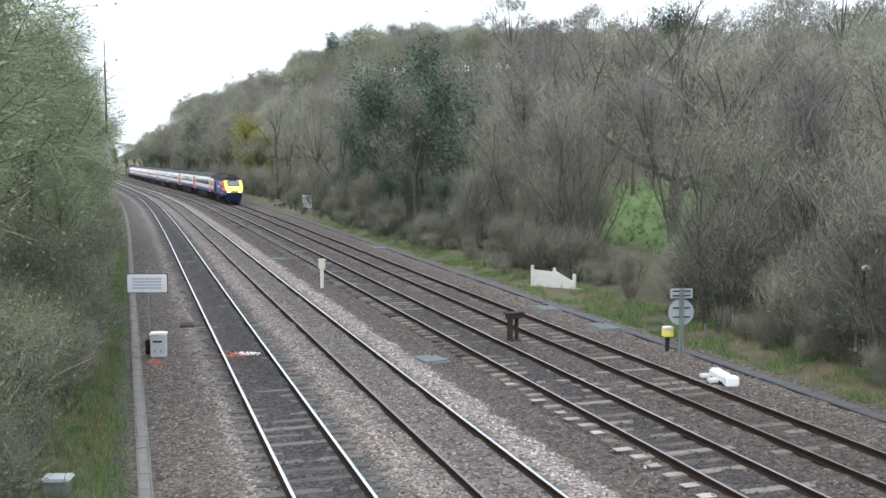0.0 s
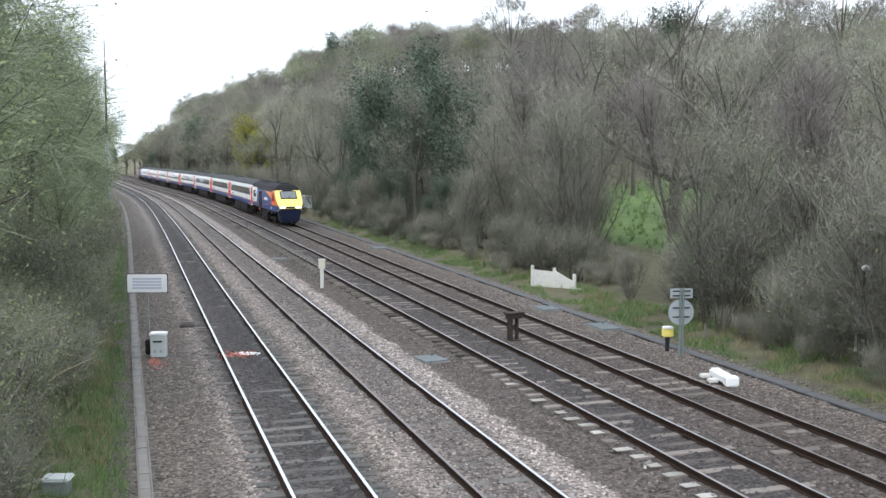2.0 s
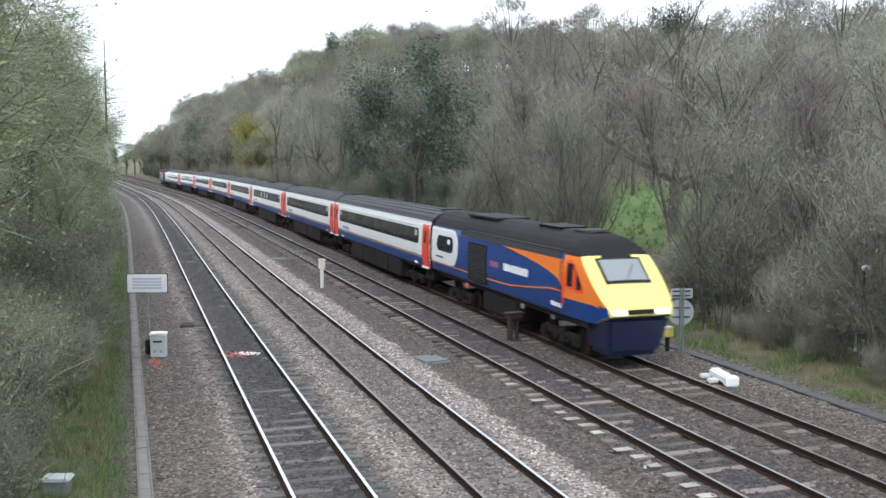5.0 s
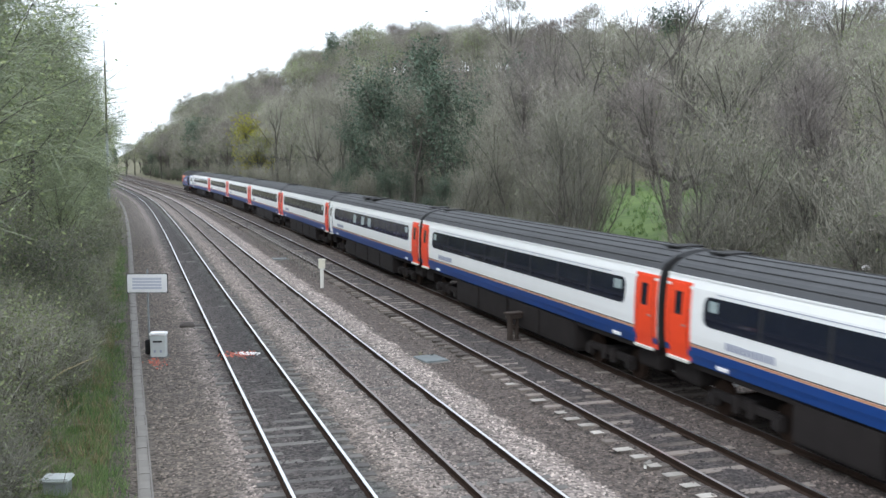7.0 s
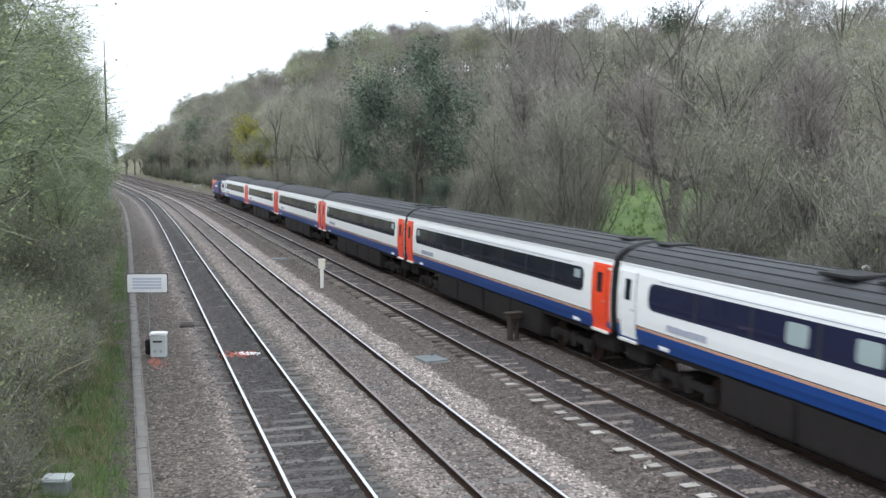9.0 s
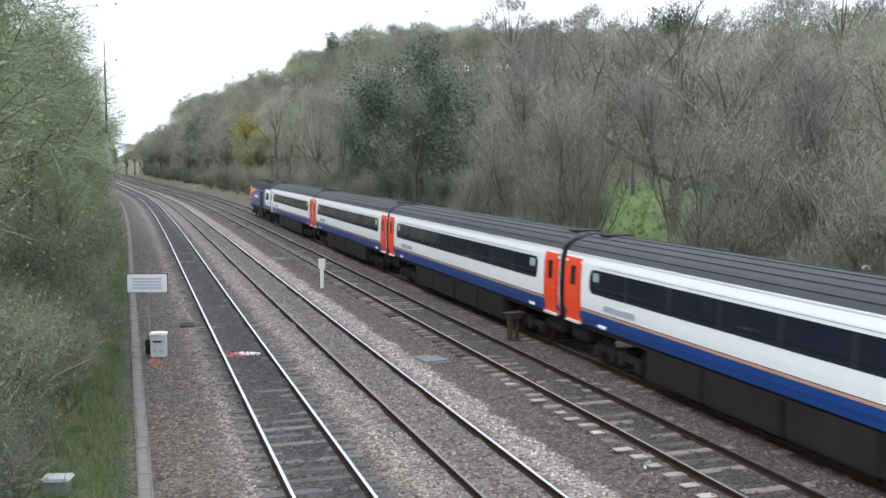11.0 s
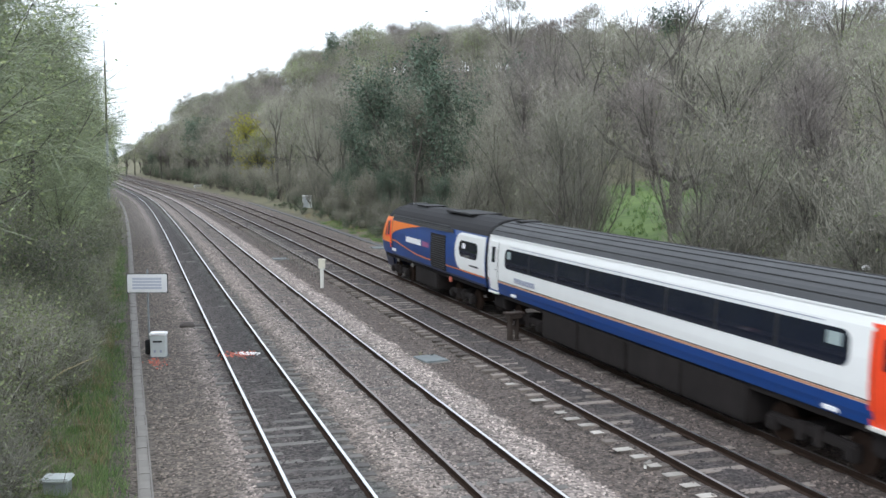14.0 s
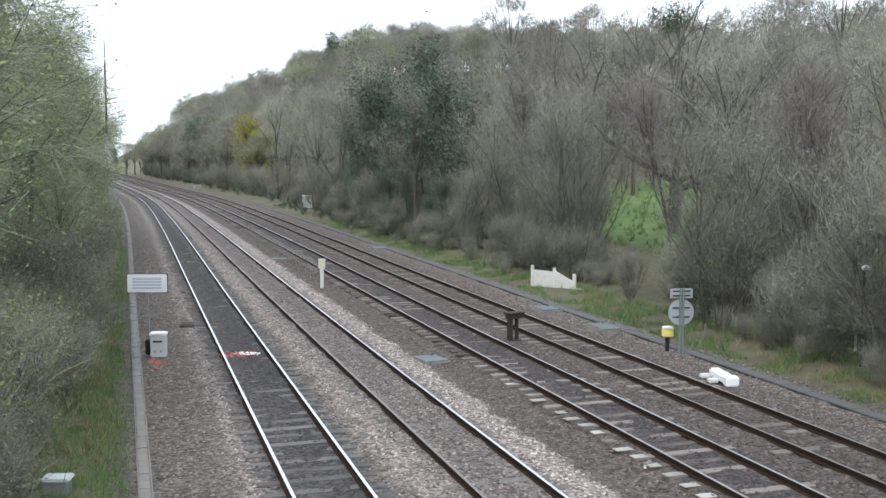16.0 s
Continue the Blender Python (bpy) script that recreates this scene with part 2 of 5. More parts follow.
def part(name, bm, material, parent, label="", smooth=False):
    """Link a bmesh as one mesh object under a thing or a part."""
    me = bpy.data.meshes.new(name)
    bm.to_mesh(me)
    bm.free()
    me.materials.append(material)
    if smooth:
        me.polygons.foreach_set("use_smooth", [True] * len(me.polygons))
    ob = new(name, me)
    ob.parent = parent
    return tagged(ob, label) if label else ob


def part_me(name, me, parent, label=""):
    ob = new(name, me)
    ob.parent = parent
    return tagged(ob, label) if label else ob


def empty(name, m, label, category, group=""):
    ob = new(name)
    ob.empty_display_size = 0.3
    ob.matrix_basis = m
    return tagged(ob, label, category, group)


def box(bm, x, y, z, sx, sy, sz, bevel=0.0, rz=0.0):
    """A box centred at x, y, z, with bevelled edges."""
    r = bmesh.ops.create_cube(bm, size=1, matrix=pose(x, y, z, 0, 0, rz) @ Matrix.Diagonal((sx, sy, sz, 1)))
    if bevel:
        vs = set(r["verts"])
        es = [e for e in bm.edges if e.verts[0] in vs and e.verts[1] in vs]
        bmesh.ops.bevel(bm, geom=es, offset=bevel, segments=2, affect="EDGES")
    return bm


def tube(bm, p, q, r0, r1=None, seg=8):
    """A tapered rod from p to q."""
    p, q = Vector(p), Vector(q)
    d = q - p
    m = Matrix.Translation((p + q) / 2) @ d.to_track_quat("Z", "Y").to_matrix().to_4x4()
    bmesh.ops.create_cone(bm, cap_ends=True, segments=seg, radius1=r0, radius2=r0 if r1 is None else r1, depth=d.length, matrix=m)
    return bm


def sweep(lats_z, s_list, lat_of=None, close=False):
    """Vertices and faces of a section (offset, height) swept along the line."""
    verts, faces, n = [], [], len(lats_z)
    for s in s_list:
        base = lat_of(s) if lat_of else 0.0
        for lat, z in lats_z:
            x, y, _ = on_line(s, base + lat)
            verts.append((float(x), float(y), z))
    for i in range(len(s_list) - 1):
        for j in range(n if close else n - 1):
            k = (j + 1) % n
            faces.append((i * n + j, i * n + k, (i + 1) * n + k, (i + 1) * n + j))
    return verts, faces


# ---- ground ----
def smooth(a, b, v):
    t = min(1, max(0, (v - a) / (b - a)))
    return t * t * (3 - 2 * t)


def land(s, lat):
    """Height of the ground."""
    if lat <= 4.6:
        z = -0.34
        if lat < -15.7:
            z += 0.35 * smooth(15.7, 19, -lat)
        return z
    rise = 0.105 + 0.52 * smooth(120, 340, s)
    z = -0.34 + 0.35 * smooth(4.6, 8, lat) + rise * max(0, lat - 10)
    if lat > 50:
        z += 0.30 * (1 - smooth(190, 290, s)) * (lat - 50)
    cap = 19 + 27 * smooth(190, 440, s)
    return cap * (1 - math.exp(-z / cap)) * 0.35 + 0.65 * min(z, cap) if z > 0 else z


def build_ground():
    lats = [-900, -500, -300, -180, -110, -70, -45, -32, -25, -21, -18.5, -17, -16.2, -15.6, -10, -5, 0, 4.6, 5.2, 6, 7, 8.5, 10, 13, 17,
            22, 28, 35, 42, 50, 60, 75, 95, 125, 170, 240, 350, 520, 800]
    ss = [-380, -300, -200, -120, -60, -20] + list(range(0, 300, 6)) + list(range(300, 500, 20)) + [540, 600, 700, 850]
    verts, faces, idx = [], [], []
    for s in ss:
        for lat in lats:
            p = at(s, lat)
            h = land(s, lat)
            if lat > 5 or lat < -16:
                h += 0.25 * noise.noise(Vector((p.x * 0.15, p.y * 0.15, 0))) * min(1, abs(lat) / 20)
            verts.append((p.x, p.y, h))
    n = len(lats)
    for i in range(len(ss) - 1):
        for j in range(n - 1):
            faces.append((i * n + j, i * n + j + 1, (i + 1) * n + j + 1, (i + 1) * n + j))
            lm, sm = (lats[j] + lats[j + 1]) / 2, (ss[i] + ss[i + 1]) / 2
            idx.append(1 if (15 < lm < 62 and 30 < sm < 135) else 0)
    me = mesh_of("ground", verts, faces, [SOIL, MEADOW], idx, True)
    tagged(new("ground", me), "brown leaf-littered ground rising to a wooded hill", "ground", kind="structure")


build_ground()

PROFILE = [(-15.6, -.30), (-14.6, -.27), (-13.6, -.25), (-12.9, -.19), (-12.3, -.175), (-11.5, -.165), (-10.7, -.175), (-10.1, -.19), (-9.7, -.17),
           (-9.0, -.15), (-7.0, -.15), (-6.6, -.13), (-6.0, -.20), (-5.5, -.32), (-4.6, -.26), (-4.1, -.168), (-3.0, -.150), (-1.7, -.17),
           (-1.0, -.163), (0, -.153), (1.0, -.170), (1.6, -.24), (2.4, -.30), (4.9, -.33)]


PROFILE_X, PROFILE_Z = [p[0] for p in PROFILE], [p[1] for p in PROFILE]


def bed_height(s, lat, x, y):
    h = float(np.interp(lat, PROFILE_X, PROFILE_Z)) + (0.034 * smooth(47, 58, s) if -12.4 < lat < -10.4 else 0)
    h += 0.055 * noise.noise(Vector((x * 0.8, y * 0.8, 3))) + 0.035 * noise.noise(Vector((x * 3.1, y * 3.1, 7)))
    return min(h, -0.125)


def build_formation():
    lats = list(np.arange(-15.6, 4.91, 0.25))
    ss = list(np.arange(-340, 15, 5.0)) + list(np.arange(15, 110, 0.6)) + list(np.arange(110, 480, 2.5))
    X, Y, _ = zip(*[on_line(np.full(len(lats), s), np.array(lats)) for s in ss])
    verts, faces, uvs = [], [], []
    n = len(lats)
    for i, s in enumerate(ss):
        for j, lat in enumerate(lats):
            x, y = float(X[i][j]), float(Y[i][j])
            verts.append((x, y, bed_height(s, lat, x, y)))
    for i in range(len(ss) - 1):
        for j in range(n - 1):
            faces.append((i * n + j, i * n + j + 1, (i + 1) * n + j + 1, (i + 1) * n + j))
    me = mesh_of("track_bed", verts, faces, BALLAST, None, True)
    uv = me.uv_layers.new(name="UVMap")
    vi = np.zeros(len(me.loops), dtype=np.int32)
    me.loops.foreach_get("vertex_index", vi)
    u = (np.array(lats)[vi % n] + 20) / 30
    v = np.array(ss)[vi // n] / 100
    uv.data.foreach_set("uv", np.stack([u, v], -1).ravel())
    tagged(new("track_bed", me), "grey and brown crushed stone ballast across four tracks", "ballast", kind="structure")


build_formation()


def loose_stones(count):
    """Angular stones lying over the bed where it is nearest; none on the rail heads."""
    rng = np.random.default_rng(17)
    s = 31 + 74 * rng.random(count) ** 1.6
    lat = rng.uniform(-14.6, 4.4, count)
    x, y, _ = on_line(s, lat)
    ok = np.ones(count, bool)
    for key in "abcd":
        d = np.abs(lat - track_lat(key, s))
        ok &= np.abs(d - 0.7525) > 0.10
        if key in "acd":
            ok &= ~((d < 1.2) & (rng.random(count) < (0.55 if key == "a" else 0.45)))
    s, lat, x, y = s[ok], lat[ok], x[ok], y[ok]
    n = len(s)
    z = np.array([bed_height(a, b, c, d) for a, b, c, d in zip(s.tolist(), lat.tolist(), x.tolist(), y.tolist())])
    r = rng.uniform(0.022, 0.052, n)
    ang = rng.random((n, 1)) * 6.283 + np.arange(5) * 1.2566 + rng.uniform(-0.35, 0.35, (n, 5))
    rad = r[:, None] * rng.uniform(0.75, 1.2, (n, 5))
    v = np.zeros((n, 6, 3))
    v[:, :5, 0], v[:, :5, 1] = x[:, None] + rad * np.cos(ang), y[:, None] + rad * np.sin(ang)
    v[:, :5, 2] = z[:, None] - 0.015 + rng.uniform(0, 0.022, (n, 5))
    v[:, 5, 0], v[:, 5, 1] = x + rng.uniform(-0.4, 0.4, n) * r, y + rng.uniform(-0.4, 0.4, n) * r
    v[:, 5, 2] = z + r * rng.uniform(0.5, 0.9, n)
    tri = np.array([(i, (i + 1) % 5, 5) for i in range(5)])
    f = (np.arange(n)[:, None, None] * 6 + tri[None]).reshape(-1, 3)
    me = bpy.data.meshes.new("ballast_stones")
    me.vertices.add(n * 6)
    me.vertices.foreach_set("co", v.ravel())
    me.loops.add(n * 15)
    me.loops.foreach_set("vertex_index", f.ravel().astype(np.int32))
    me.polygons.add(n * 5)
    me.polygons.foreach_set("loop_start", np.arange(0, n * 15, 3, dtype=np.int32))
    me.update(calc_edges=True)
    me.validate()
    uv = me.uv_layers.new(name="UVMap")
    u = np.repeat((lat + 20) / 30, 15)
    uv.data.foreach_set("uv", np.stack([u, np.repeat(s / 100, 15)], -1).ravel())
    me.materials.append(LOOSE_STONE)
    tagged(new("ballast_stones", me), "loose angular grey and brown ballast stones", "stones", kind="stuff")


loose_stones(90000)

RAIL_SECTION = [(-.035, 0), (.035, 0), (.036, -.04), (.010, -.055), (.010, -.125), (.07, -.145), (.07, -.158), (-.07, -.158), (-.07, -.145),
                (-.010, -.125), (-.010, -.055), (-.036, -.04)]


def build_tracks():
    ss = list(np.arange(-330, 470, 2.0))
    for number, key in enumerate("abcd", 1):
        track = tagged(new("track_%d" % number), "railway track with steel rails on ballasted sleepers", "railway track", kind="structure")
        for side in (-1, 1):
            v, f = sweep(RAIL_SECTION, ss, lambda s: float(track_lat(key, s)) + side * 0.7525, True)
            idx = [0 if (k % 12) == 0 else 1 for k in range(len(f))]
            top = RAIL_DULL if (key, side) in (("b", -1), ("d", -1)) else (RAIL_MID if (key, side) in (("c", -1), ("d", 1)) else RAIL_TOP)
            part_me("rail", mesh_of("rail", v, f, [top, RAIL_SIDE], idx), track,
                    "dull rail" if top is RAIL_DULL else "rail with polished head")
        build_sleepers(track, key)


def build_sleepers(track, key):
    wood = key in "cd"
    m = TIMBER if wood else CONCRETE_SLEEPER
    bm = bmesh.new()
    box(bm, 0, 0, 0, 2.6 if wood else 2.5, 0.26, 0.14, 0.012)
    piece = bpy.data.meshes.new("sleeper")
    bm.to_mesh(piece)
    bm.free()
    piece.materials.append(m)
    bm = bmesh.new()
    box(bm, 0, 0, 0, 2.6 if wood else 2.5, 0.26, 0.14)
    base_v = np.array([v.co[:] for v in bm.verts])
    base_f = [tuple(v.index for v in f.verts) for f in bm.faces]
    bm.free()
    rng = random.Random(ord(key))
    rest_v, rest_f, done = [], [], 0
    first = {"a": 32, "b": 34, "c": 38, "d": 40}[key]
    for k in range(int(780 / 0.68)):
        s = -320 + k * 0.68 + rng.uniform(-0.03, 0.03)
        lat = float(track_lat(key, s)) + rng.uniform(-0.06, 0.06)
        rz = rng.uniform(-1.2, 1.2)
        p = at(s, lat, -0.228 + rng.uniform(-0.01, 0.012))
        mm = pose(p.x, p.y, p.z, 0, 0, turn_at(s) + rz)
        if key == "c" and 41 < s < 53 and rng.random() < 0.55:
            bm = bmesh.new()
            box(bm, -1.16, 0, 0.076, rng.uniform(0.26, 0.44), 0.24, 0.016, 0.006)
            cap = part("sleeper_end", bm, PALE_END, track, "pale worn sleeper end")
            cap.matrix_basis = mm
        if s > first and done < 72:
            ob = new("sleeper", piece)
            ob.parent = track
            ob.matrix_basis = mm
            done += 1
        else:
            b = len(rest_v) * len(base_v)
            rest_v.append(base_v @ np.array(mm.to_3x3()).T + np.array(mm.translation))
            rest_f += [tuple(i + b for i in f) for f in base_f]
    ob = part_me("sleepers", mesh_of("sleepers", np.concatenate(rest_v), rest_f, m), track)
    tagged(ob, "row of far sleepers", kind="stuff")


build_tracks()


# ---- the train ----
# section of a coach: half width at each height
BODY_HALF = [(0.98, 1.30), (1.15, 1.345), (1.70, 1.37), (2.30, 1.365), (2.95, 1.32), (3.22, 1.255)]
ROOF_HALF = [(3.22, 1.26), (3.38, 1.17), (3.52, 1.02), (3.64, 0.80), (3.74, 0.50), (3.80, 0.20), (3.81, 0.0)]


def half_at(z):
    return float(np.interp(z, [p[0] for p in BODY_HALF], [p[1] for p in BODY_HALF]))


def side_strip(bm, y0, y1, z0, z1, side, out=0.0, steps=5, thick=0.012):
    """A panel that follows the curve of the body side, standing out from it."""
    rows = []
    for i in range(steps + 1):
        z = z0 + (z1 - z0) * i / steps
        x = side * (half_at(z) + out)
        rows.append([bm.verts.new((x, y0, z)), bm.verts.new((x, y1, z)), bm.verts.new((x - side * thick, y1, z)), bm.verts.new((x - side * thick, y0, z))])
    for a, b in zip(rows, rows[1:]):
        for i in range(4):
            j = (i + 1) % 4
            bm.faces.new((a[i], a[j], b[j], b[i]) if side > 0 else (b[i], b[j], a[j], a[i]))
    bm.faces.new(rows[0])
    bm.faces.new(rows[-1][::-1])
    return bm


def curved_panel(bm, ys, lows, highs, side, out):
    """A thin panel between two curves on the body side."""
    rows = []
    for y, a, b in zip(ys, lows, highs):
        rows.append([bm.verts.new((side * (half_at(a + (b - a) * i / 3) + o), y, a + (b - a) * i / 3)) for o in (out, out - 0.02) for i in range(4)])
    for p, q in zip(rows, rows[1:]):
        for i in range(3):
            bm.faces.new((p[i], p[i + 1], q[i + 1], q[i]))
    bmesh.ops.recalc_face_normals(bm, faces=bm.faces)
    return bm


def rounded_strip(bm, y0, y1, z0, z1, r, side, out, left=True, right=True):
    """A panel with rounded ends that follows the body side."""
    n, rows = 12, []
    for i in range(n + 1):
        a = -math.pi / 2 + math.pi * i / n
        z = (z0 + z1) / 2 + (z1 - z0) / 2 * math.sin(a)
        d = min(z - z0, z1 - z)
        inset = r - math.sqrt(max(0, r * r - (r - d) ** 2)) if d < r else 0.0
        ya, yb = y0 + (inset if left else 0), y1 - (inset if right else 0)
        xo, xi = side * (half_at(z) + out), side * (half_at(z) - 0.02)
        rows.append([bm.verts.new(v) for v in ((xo, ya, z), (xo, yb, z), (xi, yb, z), (xi, ya, z))])
    for a, b in zip(rows, rows[1:]):
        for i in range(4):
            j = (i + 1) % 4
            bm.faces.new((a[i], a[j], b[j], b[i]) if side > 0 else (b[i], b[j], a[j], a[i]))
    return bm


def shell(bm, half, y0, y1, mirror=True):
    """The body between y0 and y1 from a half section, closed at the ends."""
    pts = [(x, z) for z, x in half] + [(-x, z) for z, x in reversed(half) if x > 0]
    a = [bm.verts.new((x, y0, z)) for x, z in pts]
    b = [bm.verts.new((x, y1, z)) for x, z in pts]
    n = len(pts)
    for i in range(n):
        j = (i + 1) % n
        bm.faces.new((a[i], b[i], b[j], a[j]))
    bm.faces.new(a)
    bm.faces.new(b[::-1])
    bmesh.ops.recalc_face_normals(bm, faces=bm.faces)
    return bm


def bogie(car, y):
    bm = bmesh.new()
    for sx in (-1, 1):
        box(bm, sx * 1.02, y, 0.58, 0.16, 2.9, 0.22, 0.03)
        for dy in (-1.3, 1.3):
            box(bm, sx * 1.06, y + dy, 0.47, 0.24, 0.36, 0.34, 0.04)
        tube(bm, (sx * 1.10, y - 0.3, 0.75), (sx * 1.10, y - 0.3, 0.35), 0.12)
        tube(bm, (sx * 1.10, y + 0.3, 0.75), (sx * 1.10, y + 0.3, 0.35), 0.12)
    box(bm, 0, y, 0.62, 2.0, 0.6, 0.25, 0.03)
    b = part("bogie", bm, UNDER, car, "dark grimy bogie")
    for dy in (-1.3, 1.3):
        bm = bmesh.new()
        for sx in (-1, 1):
            tube(bm, (sx * 0.69, y + dy, 0.457), (sx * 0.82, y + dy, 0.457), 0.457, 0.445, 24)
        tube(bm, (-0.7, y + dy, 0.457), (0.7, y + dy, 0.457), 0.08)
        part("wheelset", bm, RAIL_SIDE, b)


def bars(bm, side, y, z, count, h, w, gap, rng):
    """Unreadable lettering as plain bars."""
    for k in range(count):
        ww = w * rng.uniform(0.7, 1.15)
        side_strip(bm, y, y + ww, z, z + h * rng.choice((0.92, 1, 1)), side, 0.012, 1)
        y += ww + gap
    return bm


def coach(name_label, front_door, rear_door, buffet):
    """A coach 23 m long; its front is at -y, towards which it runs."""
    car = empty("train_coach", Matrix.Identity(4), name_label, "train coach", "coaches of the train")
    L = 11.24
    bm = shell(bmesh.new(), [(1.02, 1.0)] + BODY_HALF[1:] + [(3.2, 1.2)], -L, L)
    part("body", bm, WHITE, car, "white painted bodyshell")
    bm = bmesh.new()
    shell(bm, ROOF_HALF, -L + 0.02, L - 0.02)
    roof = part("roof", bm, ROOF, car, "grimy dark grey ribbed roof")
    for x in (-1.12, -0.86, -0.55, -0.2, 0.2, 0.55, 0.86, 1.12):
        z = float(np.interp(-abs(x), [-p[1] for p in ROOF_HALF], [p[0] for p in ROOF_HALF]))
        part("roof_rib", box(bmesh.new(), x, 0, z + 0.004, 0.06, 2 * L - 0.3, 0.04, 0.01), ROOF_RIB, roof)
    for y in (-L + 0.9, L - 0.9):
        part("roof_vent", box(bmesh.new(), 0.0, y, 3.83, 0.9, 0.7, 0.06, 0.02), GASKET, roof)
    if buffet:
        for y in (0.8, 2.6):
            part("roof_vent", box(bmesh.new(), -0.35, y, 3.83, 1.0, 1.1, 0.09, 0.03), GASKET, roof, "black roof extractor")
    rng = random.Random(5)
    for side in (-1, 1):
        part("lower_panel", side_strip(bmesh.new(), -L, L, 0.955, 1.365, side, 0.004, 4), BLUE, car, "blue lower side panel")
        part("stripe", side_strip(bmesh.new(), -L, L, 1.372, 1.432, side, 0.006, 1), STRIPE, car, "thin dull gold stripe")
        part("edge_line", side_strip(bmesh.new(), -L, L, 1.439, 1.465, side, 0.006, 1), GASKET, car, "thin black line above the stripe")
        part("gutter_line", side_strip(bmesh.new(), -8.6, 8.9, 2.885, 2.905, side, 0.008, 1), SIGN_GREY, car, "thin grey rain strip over the windows")
        part("gutter", side_strip(bmesh.new(), -L, L, 3.20, 3.245, side, 0.03, 1), WHITE, car)
        w0 = -L + 1.80
        w1 = L - 1.80
        band = part("window_band", rounded_strip(bmesh.new(), w0, w1, 2.01, 2.80, 0.26, side, 0.006), BUFFET_GLASS if buffet else GLASS, car, "continuous dark tinted window band")
        for k in range(1, 8):
            y = w0 + (w1 - w0) * k / 8
            part("window_pillar", side_strip(bmesh.new(), y - 0.05, y + 0.05, 2.02, 2.79, side, 0.0085, 3, 0.003), GASKET, band)
        if buffet:
            for y in (2.7, 0.5, -1.2):
                part("obscured_pane", rounded_strip(bmesh.new(), y, y + 0.75, 2.16, 2.68, 0.1, side, 0.012), OBSCURED, band, "pale obscured glass pane")
        for ya, yb in ((w0 + 0.25, w0 + 0.7), (w1 - 0.6, w1 - 0.25))[:1 if buffet else 2]:
            part("window_notice", side_strip(bmesh.new(), ya, yb, 2.42, 2.70, side, 0.012, 2, 0.006), OBSCURED, band, "small pale window notice")
        for end, red in ((-1, front_door), (1, rear_door)):
            y = end * (L - 0.66)
            if red:
                part("door_surround", side_strip(bmesh.new(), min(end * L, end * (L - 1.22)), max(end * L, end * (L - 1.22)), 0.97, 3.06, side, 0.010, 6, 0.02), RED, car,
                     "orange-red vestibule panel")
            door = part("door", side_strip(bmesh.new(), y - 0.44, y + 0.44, 1.02, 3.0, side, 0.022, 6, 0.03), RED if red else WHITE, car,
                        "orange-red passenger door" if red else "white passenger door")
            part("door_window", side_strip(bmesh.new(), y - 0.17, y + 0.17, 2.15, 2.78, side, 0.030, 2), GLASS, door, "drop-light window")
            for dy in (-0.46, 0.45):
                part("door_seam", side_strip(bmesh.new(), y + dy, y + dy + 0.015, 1.02, 3.0, side, 0.017, 6), GASKET, door)
            part("handle", side_strip(bmesh.new(), y - 0.36, y - 0.24, 1.85, 1.90, side, 0.05, 1, 0.03), STEEL, door)
            part("footstep", box(bmesh.new(), side * 1.36, y, 0.95, 0.10, 1.0, 0.05, 0.01), CONCRETE_PALE, car, "pale edged footstep")
        part("lettering", bars(bmesh.new(), side, L - 4.7, 1.56, 12, 0.19, 0.13, 0.04, rng), SIGN_GREY, car, "grey lettering bars")
        for y in (-8.9, 8.6):
            part("underside_label", box(bmesh.new(), side * 1.335, y, 1.03, 0.05, 0.45, 0.08, 0.01), SIGN_WHITE, car, "small white side plate")
    under = part("underframe", box(bmesh.new(), 0, 0, 0.92, 2.5, 2 * L - 0.3, 0.16, 0.02), UNDER, car, "dark grimy underframe")
    # dark blocks added to keep the space under the coach ends dark
    for y in (-L + 0.75, L - 0.75):
        part("buffer_beam", box(bmesh.new(), 0, y, 0.76, 2.3, 1.2, 0.5, 0.05), UNDER, under)
    for y, w in ((-4.55, 2.9), (-1.6, 2.9), (1.55, 3.1), (4.6, 2.8)):
        part("equipment_box", box(bmesh.new(), 0, y, 0.60, 2.60, w, 0.70, 0.05), UNDER, under)
    for y in (-8.0, 8.0):
        bogie(car, y)
    for e in (-1, 1):
        part("gangway", box(bmesh.new(), 0, e * (L + 0.11), 2.2, 1.1, 0.22, 2.2, 0.05), GASKET, car, "black rubber gangway")
        part("end_wall", shell(bmesh.new(), [(1.0, 1.27)] + [(z, x - 0.03) for z, x in BODY_HALF[1:]] + [(3.4, 1.1), (3.6, 0.8)], e * L - 0.03, e * L + 0.03), GASKET, car, "black end wall")
    return car


PC_SECTION = [(1.0, 1.30), (1.3, 1.335), (1.6, 1.36), (1.9, 1.365), (2.2, 1.36), (2.5, 1.345), (2.8, 1.31), (3.05, 1.26), (3.2, 1.20), (3.35, 1.12), (3.5, 0.99),
              (3.65, 0.80), (3.76, 0.55), (3.83, 0.30), (3.86, 0.0)]


def nose_top(d):
    """Height of the cab's upper surface d metres forward of the body."""
    return float(np.interp(d, (0, 0.35, 0.6, 0.9, 2.78, 2.86, 2.9), (3.80, 3.72, 3.58, 3.32, 1.66, 1.56, 1.42)))


